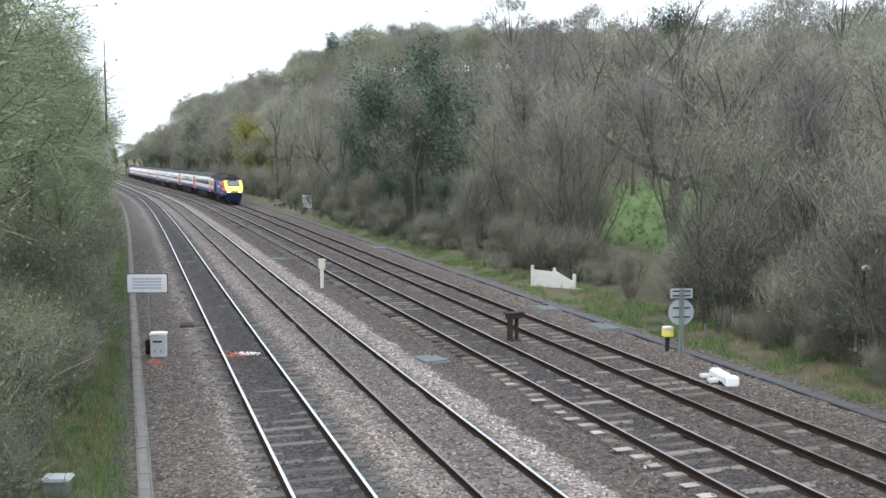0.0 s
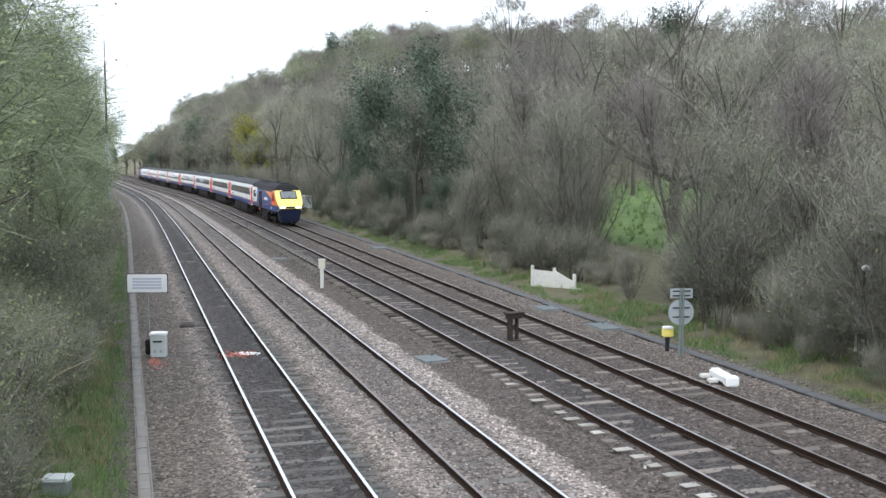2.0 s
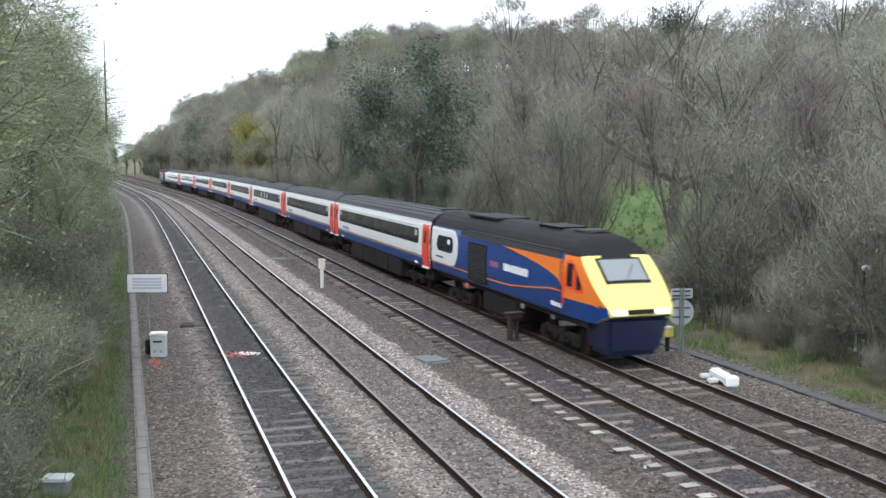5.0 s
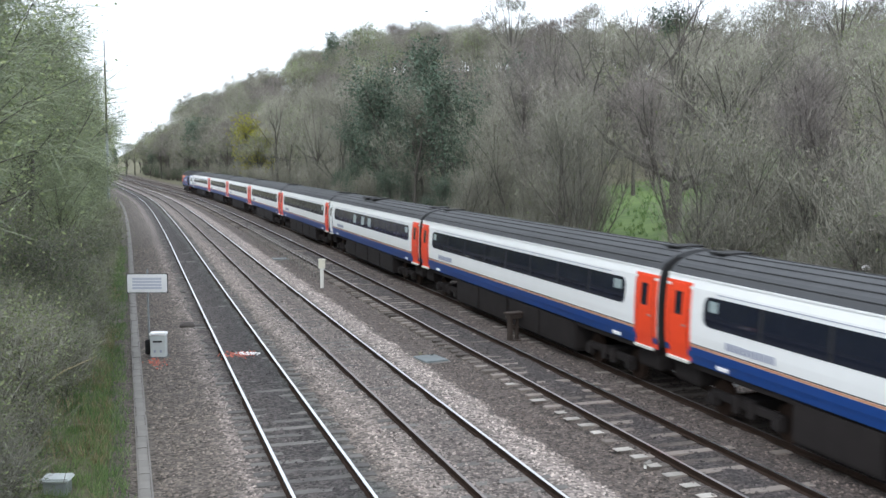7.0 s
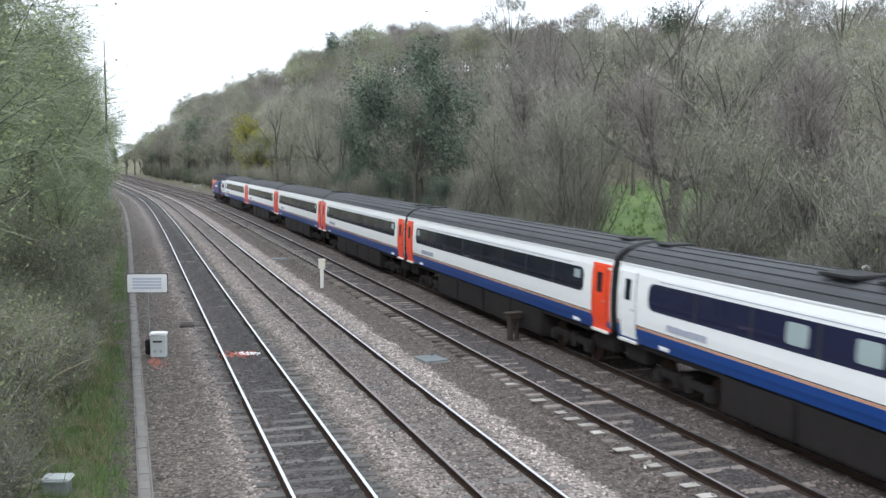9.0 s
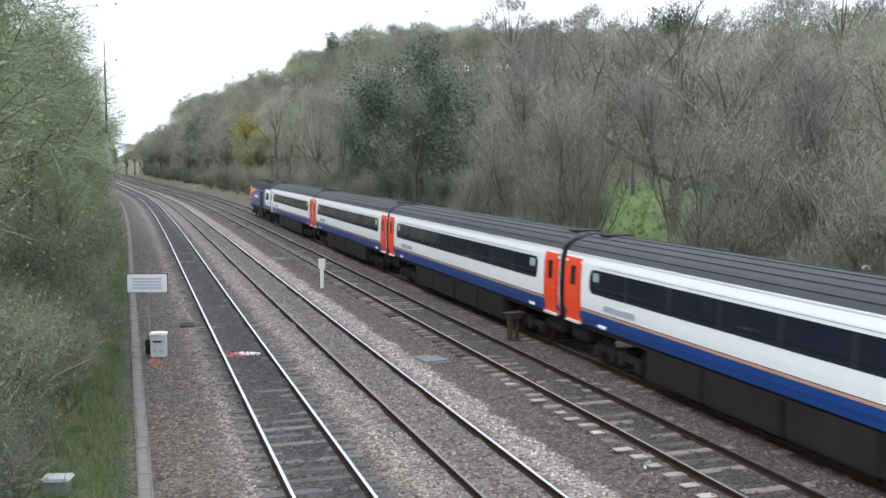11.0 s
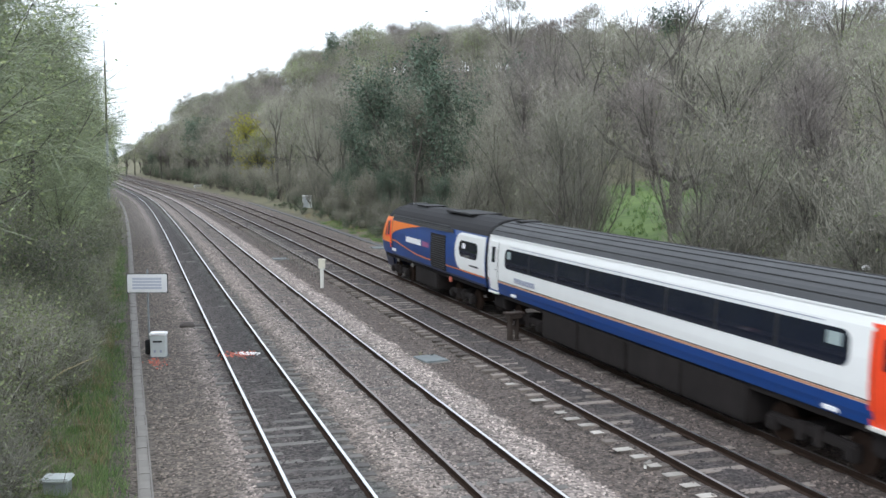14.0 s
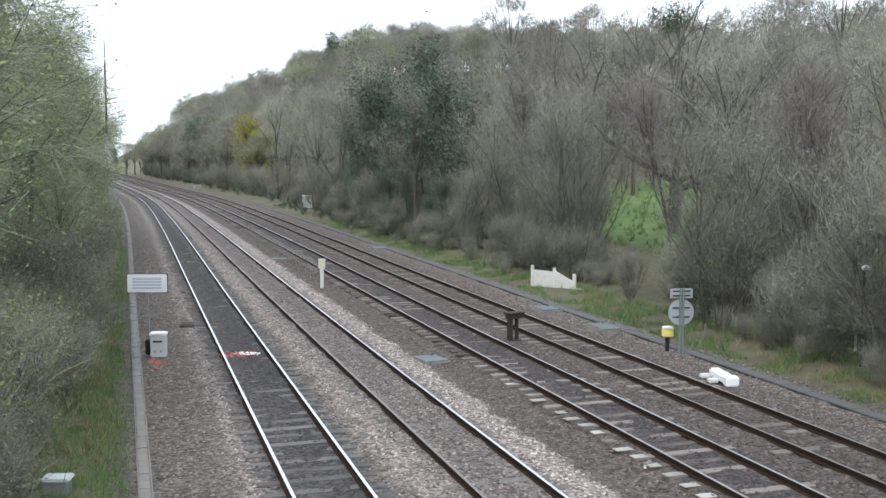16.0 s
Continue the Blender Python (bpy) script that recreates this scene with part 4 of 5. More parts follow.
def drop(ob):
    for o in [*ob.children_recursive, ob]:
        bpy.data.objects.remove(o)


def build_woods():
    rng = random.Random(11)
    g, e = "trees of the wooded hillside", "shrubs at the wood's edge"
    bare = [make_tree("bare_tree", "bare grey-brown deciduous tree on the wooded bank", 20 + i, 14.5, 0.95, 2.5, 3300, 500, 0.06, 0.011, TWIG, BUD, group=g, twig_len=1.1) for i in range(4)]
    red = [make_tree("bare_tree", "bare tree with reddish purple twigs on the bank", 30 + i, 15, 1.05, 3.2, 3800, 60, 0.06, 0.010, TWIG_RED, BUD, group=g, twig_len=1.1) for i in range(3)]
    bud = [make_tree("budding_tree", "tree with opening pale green spring leaves", 40 + i, 13.5, 0.9, 1.5, 1600, 900, 0.11, 0.014, TWIG, BUD, group=g, twig_len=1.1) for i in range(4)]
    yellow = [make_tree("yellow_green_tree", "tree in bright yellow-green young leaf", 50, 9, 0.8, 1.5, 700, 2000, 0.13, 0.015, TWIG, LEAF_YELLOW, group=g)]
    dark = [make_tree("ivy_covered_tree", "tree thickly covered in dark green ivy", 60 + i, 12.5, 0.32, 0.6, 600, 4600, 0.115, 0.016, TWIG, IVY, group=g) for i in range(2)]
    shrub = [make_tree("bare_shrub", "tangled bare brown shrub at the wood's edge", 70 + i, 5.0, 0.9, 0.2, 1500, 260, 0.06, 0.007, TWIG, BUD, stems=7, group=e, twig_len=0.8) for i in range(4)]
    sapling = [make_tree("thin_sapling", "thin upright bare sapling at the wood's edge", 76 + i, 7.5, 0.6, 0.4, 1500, 200, 0.06, 0.008, TWIG, BUD, stems=4, group=e, twig_len=1.0) for i in range(3)]
    green = [make_tree("leafy_shrub", "low green shrub in young leaf at the wood's edge", 66 + i, 3.4, 1.0, 0.1, 600, 1500, 0.07, 0.010, TWIG, BRAMBLE, stems=6, group=e, twig_len=0.5) for i in range(2)]
    far_bare = [domed_tree("hillside_tree", "round-crowned bare brown tree high on the hillside", 100 + i, 13.5, 9.5, 9, 1900, 160, 0.12, 0.026, TWIG, BUD, g) for i in range(3)]
    far_red = [domed_tree("reddish_tree", "round-crowned bare tree with reddish twigs on the hillside", 104 + i, 13.5, 9.5, 9, 2000, 40, 0.12, 0.025, TWIG_RED, BUD, g) for i in range(2)]
    far_bud = [domed_tree("budding_tree", "round-crowned tree with opening pale green leaves", 108 + i, 13, 9, 9, 1200, 1100, 0.14, 0.024, TWIG, BUD, g) for i in range(3)]
    mid_dome = [domed_tree("round_crowned_tree", "round-crowned bare grey-brown tree on the wooded bank", 120 + i, 14, 8.5, 11, 3600, 420, 0.07, 0.013, TWIG, BUD, g) for i in range(3)]
    brush = [make_tree("bramble_brush", "low tangled brown brush on the floor of the wood", 130 + i, 2.6, 1.0, 0.1, 1300, 200, 0.06, 0.007, TWIG, BUD, stems=9, group=e, twig_len=0.7) for i in range(3)]
    far_dark = [make_tree("ivy_covered_tree", "dark evergreen tree on the hillside", 112, 12.5, 0.5, 0.4, 300, 1900, 0.18, 0.02, TWIG, IVY, group=g, coarse=True)]
    hero = spreading_tree("oak_tree", "large spreading bare oak with thick dark limbs", 7, 16.5, 9, 6500, 0.010, TWIG_RED, g)
    oaks = [spreading_tree("oak_tree", "crooked bare oak with dark spreading limbs on the bank", 8 + i, 14, 8, 4200, 0.010, TWIG if i else TWIG_RED, g) for i in range(2)]
    spots = [(91, 21.5)]

    def free(s, lat, d):
        for a, b in spots:
            if (a - s) ** 2 + (b - lat) ** 2 < d * d:
                return False
        spots.append((s, lat))
        return True

    def in_view(s, lat):
        p = at(s, lat)
        return p.y > 12 and -0.40 < p.x / p.y < 0.52

    def in_gap(s, lat, more=0.0):
        p = at(s, lat)
        return p.y > 40 and 0.145 - more < p.x / p.y < 0.222 + more and s < 122

    n = 0
    for _ in range(30000):
        if n >= 520:
            break
        s = rng.uniform(24, 420)
        lat = 8.0 + 150 * rng.random() ** 1.75
        if not in_view(s, lat) or (in_gap(s, lat) and rng.random() < 0.95):
            continue
        if 30 < s < 116 and 17 < lat < 44 and rng.random() < 0.72:
            continue
        if not free(s, lat, 2.9 + 0.03 * lat + 0.005 * s):
            continue
        u = rng.random()
        kinds = bare if u < 0.28 else (bud if u < 0.55 else (mid_dome if u < 0.9 else red))
        if s < 100:
            kinds = red if u < 0.25 else (oaks if u < 0.55 else (bare if u < 0.8 else bud))
        if kinds is oaks and (in_gap(s, lat, 0.07) or at(s, lat).y < 48):
            kinds = red if u < 0.35 else bare
        if 100 < s < 148 and lat < 16:
            kinds = dark if u < 0.7 else bare
        elif rng.random() < 0.05 and s > 100:
            kinds = dark
        if lat > 34 or s > 190:
            kinds = far_bare if u < 0.46 else (far_bud if u < 0.70 else (far_red if u < 0.95 else far_dark))
        tall = 0.80 + 0.2 * smooth(70, 150, s) - (0.1 if s < 95 and lat < 14 else 0) + 0.24 * smooth(190, 300, s) + (0.12 if lat > 50 and rng.random() < 0.2 else 0) + 0.20 * smooth(28, 55, lat) * (1 - smooth(160, 220, s))
        plant(kinds, s, lat, rng, tall)
        n += 1
    for k in range(9):
        plant(dark, 98 + 4.2 * k, 8.6 + 2.2 * rng.random(), rng, rng.uniform(0.8, 1.1))
    for k in range(9):
        plant(dark, 97 + 4.5 * k, 7.4 + 0.5 * rng.random(), rng, rng.uniform(0.3, 0.5))
    for _ in range(45):
        plant(shrub, rng.uniform(70, 230), rng.uniform(70, 165), rng, 1.7)
    for k in range(26):
        plant(green, rng.uniform(230, 420), rng.uniform(6, 10), rng, rng.uniform(0.7, 1.2))
    for s, lat, k in ((200, 8.2, 1.45), (204, 9.0, 1.6), (66, 26, 0.8), (52, 22, 0.8), (300, 60, 1)):
        plant(yellow, s, lat, rng, k)
    # the trees of the crest, whose tops follow the line of the ridge
    for row, s0, s1, step in ((75, 112, 445, 5.5), (45, 395, 530, 8.0), (34, 430, 545, 9.0)):
        s = s0
        while s < s1:
            lat = row + rng.uniform(-4, 4)
            if row == 75:
                top = float(np.interp(s, (112, 142, 172, 212, 239, 262, 301, 328, 359, 445), (21.5, 26, 30.5, 36.5, 39.5, 37.5, 40, 40, 46.5, 48.5)))
            else:
                top = float(np.interp(s, (395, 422, 470, 545), (34, 34.7, 36.5, 38))) - (4.5 if row == 34 else 0)
            k = (top - land(s, lat)) / 12.4 * rng.uniform(0.9, 1.06)
            kinds = far_bud if rng.random() < 0.18 else (far_bare if rng.random() < 0.6 else far_red)
            plant(kinds, s, lat, rng, min(1.65, max(0.6, k)) / 0.985)
            s += step * rng.uniform(0.7, 1.3)
    for s, lat, k in ((70, 21, 0.55), (66, 25, 0.6), (60, 20, 0.5), (56, 24, 0.55), (62, 28, 0.6)):
        plant(yellow, s, lat, rng, k)
    copy_thing(hero, pose(16.4, 70, 0.6, 0, 0, 40))
    for _ in range(70):
        s, lat = rng.uniform(255, 480), 8 + 60 * rng.random() ** 1.5
        plant(far_bud if rng.random() < 0.6 else far_bare, s, lat, rng, rng.uniform(0.8, 1.1))
    for k in range(125):
        s = 30 + 300 * (k / 125) ** 1.5 + rng.uniform(-1, 1)
        near = 6.4 if s < 100 else 7.5
        lat = near + 5.5 * rng.random() ** 1.4
        if 97 < s < 136 and lat < 11:
            continue
        plant(shrub if rng.random() < 0.7 or in_gap(s, lat) else sapling, s, lat, rng, 0.42 if in_gap(s, lat) else rng.uniform(0.6, 1.1))
    for k in range(60):
        s, lat = 34 + 95 * rng.random(), rng.uniform(9, 17)
        if not in_gap(s, lat):
            plant(sapling if rng.random() < 0.65 else shrub, s, lat, rng, rng.uniform(0.7, 1.1))
    for k in range(80):
        s = rng.uniform(320, 520)
        plant(far_bud if k % 4 else far_dark, s, rng.uniform(-60, 40) - 0.2 * (s - 330), rng, rng.uniform(0.8, 1.05))
    for k in range(230):
        s, lat = 33 + 130 * rng.random() ** 1.3, 6.6 + 12 * rng.random() ** 1.3
        if in_gap(s, lat, 0.02) and lat > 10:
            continue
        plant(brush if rng.random() < 0.75 or in_gap(s, lat) else shrub, s, lat, rng, rng.uniform(0.3, 0.5) if in_gap(s, lat) else rng.uniform(0.7, 1.25))
    for k in range(70):
        s, lat = 38 + 90 * rng.random(), rng.uniform(5.7, 7.4)
        if not 62 < s < 78:
            plant(brush, s, lat, rng, rng.uniform(0.3, 0.6))
    for k in range(70):
        plant(shrub if k % 3 else green, rng.uniform(190, 430), rng.uniform(6.2, 11), rng, rng.uniform(0.6, 1.0))
    for k in range(60):
        plant(green, rng.uniform(98, 165), rng.uniform(4.9, 7.0), rng, rng.uniform(0.16, 0.30))
    for k in range(8):
        plant(green, rng.uniform(46, 62), rng.uniform(6.6, 11), rng, rng.uniform(0.6, 1.0))
    for k in range(26):
        plant(green, rng.uniform(98, 215), rng.uniform(5.6, 7.8), rng, rng.uniform(0.30, 0.5))
    for o in bare + red + bud + yellow + dark + shrub + sapling + green + far_bare + far_red + far_bud + far_dark + mid_dome + brush + oaks + [hero]:
        drop(o)


build_woods()


def build_left_trees():
    rng = random.Random(21)
    g = "trees beside the line"
    tall = [make_tree("willow_tree", "leafy grey-green tree with drooping sprays beside the track", 80 + i, 12.5, 0.6, 0.6, 4200, 7000, 0.050, 0.009, TWIG_GREEN, LEAF, droop=0.7, group=g, twig_len=1.0) for i in range(3)]
    low = [make_tree("leafy_shrub", "dense grey-green shrub in young leaf on the bank", 90 + i, 5.0, 0.9, 0.1, 1700, 2900, 0.050, 0.007, TWIG, LEAF_LOW, stems=6, group="shrubs beside the line", twig_len=0.6) for i in range(3)]
    thin = [make_tree("willow_tree", "leafy grey-green tree with drooping sprays beside the track", 84 + i, 12.5, 0.6, 0.6, 1200, 1300, 0.13, 0.02, TWIG_GREEN, LEAF, droop=0.7, group=g, twig_len=1.2) for i in range(2)]
    s = 50.0
    while s < 330:
        plant(tall if s < 115 else thin, s, -19.4 - rng.uniform(0, 1.2), rng)
        if s < 100:
            plant(tall, s + 1.5, -22.5 - rng.uniform(0, 3), rng, 1.1)
        s += 3.8 + 0.012 * s
    for k in range(11):
        plant(tall if k < 5 else thin, 74 + 6 * k, -17.7 - rng.uniform(0, 0.4), rng, 0.55)
    s = 41.0
    while s < 118:
        plant(low, s, -18.0 + 1.4 * smooth(45, 62, s) - rng.uniform(0, 0.5), rng, 0.66)
        if s < 70:
            plant(low, s + 0.6, -18.8 + 1.0 * smooth(45, 60, s) - rng.uniform(0, 0.6), rng, 0.75)
            plant(low, s - 0.4, -17.6 + 1.0 * smooth(48, 60, s) - rng.uniform(0, 0.4), rng, 0.42)
        plant(low, s + 1, -20.3 - rng.uniform(0, 1), rng, 1.0)
        s += 2.0 + 0.012 * s
    tangle = [make_tree("bramble_tangle", "low tangle of brown stems and young green leaves on the bank", 140 + i, 2.4, 1.0, 0.1, 1100, 1000, 0.045, 0.007, TWIG, LEAF_LOW, stems=9, group="shrubs beside the line", twig_len=0.8) for i in range(3)]
    for k in range(90):
        s = 44 + 70 * rng.random() ** 1.4
        edge = -17.3 + 1.4 * smooth(46, 64, s)
        plant(tangle, s, edge - 2.6 * rng.random(), rng, rng.uniform(0.45, 0.8))
    for o in tall + low + thin + tangle:
        drop(o)


build_left_trees()


# ---- cable troughs ----
def trough(name, label, lat0, lat1, z, s0, s1, step, material, edge):
    """Concrete trough with separate lids in a row."""
    ob = tagged(new(name), label, "cable trough", kind="structure")
    mid, w = (lat0 + lat1) / 2, lat1 - lat0
    bm = bmesh.new()
    box(bm, 0, 0, 0, w, step - 0.014, 0.07, 0.008)
    lid = bpy.data.meshes.new("lid")
    bm.to_mesh(lid)
    bm.free()
    lid.materials.append(material)
    rng = random.Random(4)
    n = int((s1 - s0) / step)
    for k in range(n):
        s = s0 + step * k
        p = at(s, mid + rng.uniform(-0.012, 0.012), z + rng.uniform(-0.008, 0.008))
        o = new("lid", lid)
        o.parent = ob
        o.matrix_basis = pose(p.x, p.y, p.z, rng.uniform(-.6, .6), rng.uniform(-1, 1), turn_at(s) + rng.uniform(-0.5, 0.5))
    ss = list(np.arange(s0 - 0.5, s1, 1.5))
    for la, lb in ((lat0 - 0.04, lat0 - 0.006), (lat1 + 0.006, lat1 + 0.04)):
        v, f = sweep([(la, z - 0.2), (la, z + 0.01), (lb, z + 0.01), (lb, z - 0.2)], ss)
        part_me("side_wall", mesh_of("side_wall", v, f, edge), ob)


trough("cable_trough_west", "grey concrete cable trough with lids beside the track", -14.97, -14.75, -0.25, 36, 190, 1.0, CONCRETE, CONCRETE)
trough("cable_trough_east", "dark concrete cable trough with lids along the verge", 3.42, 3.86, -0.29, 36, 180, 1.0, CONCRETE_DARK, GASKET)


# ---- lineside things ----
def lineside_sign():
    t = empty("lineside_sign", pose_at(60.8, -14.44, -0.27, -16), "white sign board with grey text rows on a steel post", "sign")
    part("post", tube(bmesh.new(), (0, 0.06, 0), (0, 0.06, 2.98), 0.035), STEEL, t, "slim steel post")
    b = part("board", box(bmesh.new(), 0, 0, 2.52, 1.34, 0.05, 0.62, 0.02), SIGN_WHITE, t)
    for k in range(4):
        part("text_row", box(bmesh.new(), 0, -0.029, 2.68 - 0.105 * k, 0.98, 0.008, 0.072), ROW_GREY, b, "grey bar in place of text")
    part("frame", box(bmesh.new(), 0, 0.03, 2.52, 1.38, 0.03, 0.66, 0.01), GASKET, t, "dark back plate")
    part("junction_box", box(bmesh.new(), -0.03, 0.0, 0.33, 0.16, 0.16, 0.5, 0.02), GASKET, t)


def cabinet():
    t = empty("equipment_cabinet", pose_at(60.5, -14.12, -0.27, -14), "pale grey metal equipment cabinet beside the trough", "cabinet")
    part("body", box(bmesh.new(), 0, 0, 0.42, 0.50, 0.36, 0.76, 0.015), GREY_PAINT, t)
    part("lid", box(bmesh.new(), 0, 0, 0.83, 0.56, 0.42, 0.09, 0.02), SIGN_WHITE, t, "white lid")
    part("label_plate", box(bmesh.new(), 0.0, -0.185, 0.58, 0.30, 0.012, 0.06), GASKET, t)
    for x in (-0.1, 0.1):
        part("lock", box(bmesh.new(), x, -0.185, 0.25, 0.07, 0.012, 0.09), SIGN_GREY, t)
    part("base", box(bmesh.new(), 0, 0, 0.02, 0.62, 0.5, 0.08, 0.02), CONCRETE_DARK, t)


def low_box():
    t = empty("lineside_box", pose_at(46.8, -16.55, -0.22, -14), "small grey-green lineside box with a pale lid", "box")
    part("body", box(bmesh.new(), 0, 0, 0.12, 0.46, 0.4, 0.3, 0.02), STEEL, t)
    part("lid", box(bmesh.new(), 0, 0, 0.30, 0.58, 0.46, 0.08, 0.03), GREY_PAINT, t, "pale grey lid")


def telephone_post():
    t = empty("telephone_post", pose_at(76.9, -5.36, -0.31, -18), "cream lineside telephone box on a concrete post", "post")
    part("post", box(bmesh.new(), 0, 0, 0.52, 0.17, 0.15, 1.04, 0.015), CONCRETE_PALE, t)
    part("telephone_box", box(bmesh.new(), 0, 0, 1.27, 0.33, 0.26, 0.46, 0.03), CREAM, t, "cream painted box")
    part("roof_cap", box(bmesh.new(), 0, 0, 1.52, 0.37, 0.30, 0.05, 0.01), CREAM, t)


def handrail():
    t = tagged(new("handrail_fence"), "low grey steel rail fence between the tracks", "fence")
    lat = -4.95
    for k in range(28):
        s = 79.0 + 1.25 * k
        a = at(s, lat, -0.34)
        part("fence_post", tube(bmesh.new(), a, a + Vector((0, 0, 1.0)), 0.03, seg=5), CONCRETE, t)
    for z in (0.62, 0.32, 0.02):
        bm = bmesh.new()
        for k in range(27):
            tube(bm, at(79 + 1.25 * k, lat, z), at(79 + 1.25 * (k + 1), lat, z), 0.030 if z > 0.5 else 0.012, seg=4)
        part("fence_rail", bm, CONCRETE, t)


def rusty_stand():
    t = empty("rusty_stand", pose_at(59.3, -1.62, -0.22, 12), "rusty iron lineside stand with a wide flat top", "stand")
    part("top_plate", box(bmesh.new(), 0, 0, 1.06, 0.72, 0.42, 0.07, 0.02), RUST, t)
    part("tray", box(bmesh.new(), 0, 0, 0.94, 0.58, 0.34, 0.16, 0.03), RUST, t)
    part("column", box(bmesh.new(), -0.17, 0, 0.46, 0.15, 0.22, 0.92, 0.03), RUST, t)
    part("column", box(bmesh.new(), 0.14, 0.02, 0.50, 0.10, 0.14, 0.88, 0.02), RUST, t)
    part("brace", box(bmesh.new(), -0.02, 0.06, 0.55, 0.30, 0.06, 0.12, 0.01), RUST, t)
    part("base_plate", box(bmesh.new(), -0.04, 0, 0.03, 0.55, 0.4, 0.08, 0.02), RUST, t)


def yellow_marker():
    t = empty("marker_post", pose_at(56.3, 3.0, -0.32, -10), "short post with a yellow and white box head", "marker")
    part("post", box(bmesh.new(), 0, 0, 0.28, 0.12, 0.12, 0.56, 0.01), GASKET, t)
    part("head", box(bmesh.new(), 0, 0, 0.70, 0.36, 0.28, 0.30, 0.03), YELLOW, t, "yellow box")
    part("cap", box(bmesh.new(), 0, 0, 0.87, 0.36, 0.30, 0.08, 0.03), SIGN_WHITE, t, "white cap")


def white_cover():
    t = empty("point_machine_cover", pose_at(51.3, 1.95, -0.29, -12), "white painted trackside machine cover beside the rail", "trackside box")
    part("cover", box(bmesh.new(), 0, 0, 0.22, 0.34, 1.45, 0.26, 0.05), SIGN_WHITE, t)
    part("end_cap", box(bmesh.new(), 0, -0.62, 0.22, 0.40, 0.32, 0.31, 0.04), SIGN_WHITE, t)
    for y in (-0.05, 0.6):
        part("side_box", box(bmesh.new(), -0.34, y, 0.12, 0.30, 0.24, 0.13, 0.03), CONCRETE_PALE, t)


def hatch(s, lat, w, d, rz=0.0):
    t = empty("inspection_cover", pose_at(s, lat, -0.33, rz), "blue-grey concrete inspection cover set in the ballast", "cover", "inspection covers")
    part("slab", box(bmesh.new(), 0, 0, 0.07, w, d, 0.12, 0.015), SLATE, t)
    part("rim", box(bmesh.new(), 0, 0, 0.03, w + 0.14, d + 0.14, 0.10, 0.015), CONCRETE, t)
    part("lifting_eye", box(bmesh.new(), w * 0.3, d * 0.35, 0.14, 0.12, 0.05, 0.03, 0.01), GASKET, t)


def round_sign():
    t = empty("speed_sign", pose_at(55.5, 3.05, -0.32, -12), "grey metal back of a round speed sign on a post", "sign")
    for x in (-0.05, 0.05):
        part("post", tube(bmesh.new(), (x, -0.03, 0), (x, -0.03, 2.36), 0.04), SIGN_POST, t, "grey-green post")
    bm = bmesh.new()
    tube(bm, (0, 0.03, 1.52), (0, 0.055, 1.52), 0.45, 0.45, 40)
    part("disc", bm, SIGN_BACK, t, "round aluminium plate")
    part("top_plate", box(bmesh.new(), 0, 0.04, 2.18, 0.80, 0.025, 0.34, 0.01), SIGN_BACK, t)
    for z in (1.36, 1.68, 2.1, 2.26):
        part("bracket", box(bmesh.new(), 0, 0.018, z, 0.62, 0.03, 0.04, 0.005), GASKET, t)


def broken_fence():
    t = empty("concrete_fence", pose_at(74.0, 5.35, -0.30), "white concrete panel fence, one end fallen down", "fence")
    d = Vector((1.12, -2.8, 0)).normalized()
    rz = math.degrees(math.atan2(d.y, d.x))
    for k, h in ((0, 1.15), (1.6, 1.15), (3.0, 0.95)):
        p = d * k
        part("fence_post", box(bmesh.new(), p.x, p.y, h / 2, 0.14, 0.14, h, 0.015, rz), CONCRETE_PALE, t)
    for j in range(3):
        p = d * 0.8
        part("fence_panel", box(bmesh.new(), p.x, p.y, 0.17 + 0.31 * j, 1.46, 0.06, 0.30, 0.01, rz), CONCRETE_PALE, t)
    for j in range(3):
        p = d * 2.25
        ob = part("fence_panel", box(bmesh.new(), 0, 0, 0, 1.5, 0.06, 0.29, 0.01), CONCRETE_PALE, t)
        ob.matrix_basis = pose(p.x, p.y, 0.10 + 0.27 * j, 0, 13 + 3 * j, rz)
    p = d * 3.3
    part("fallen_block", box(bmesh.new(), p.x, p.y, 0.14, 0.55, 0.2, 0.2, 0.03, rz + 20), CONCRETE_PALE, t)


def far_cabinet():
    t = empty("far_cabinet", pose_at(154.8, 7.9, -0.1, -10), "tall pale blue-grey lineside cabinet by the wood", "cabinet")
    part("body", box(bmesh.new(), 0, 0, 0.85, 1.25, 0.8, 1.6, 0.03), GREY_PAINT, t)
    part("door", box(bmesh.new(), -0.2, -0.41, 0.85, 0.7, 0.03, 1.4, 0.01), SIGN_BACK, t)
    part("roof_cap", box(bmesh.new(), 0, 0, 1.69, 1.35, 0.9, 0.08, 0.02), SIGN_WHITE, t)


def white_ramp():
    t = empty("white_barrier", pose_at(259, 6.0, -0.3, 55), "low white painted barrier far beside the line", "barrier")
    part("beam", box(bmesh.new(), 0, 0, 0.45, 3.4, 0.2, 0.5, 0.03), SIGN_WHITE, t)
    for x in (-1.2, 1.2):
        part("foot", box(bmesh.new(), x, 0, 0.1, 0.2, 0.3, 0.2, 0.02), CONCRETE_PALE, t)


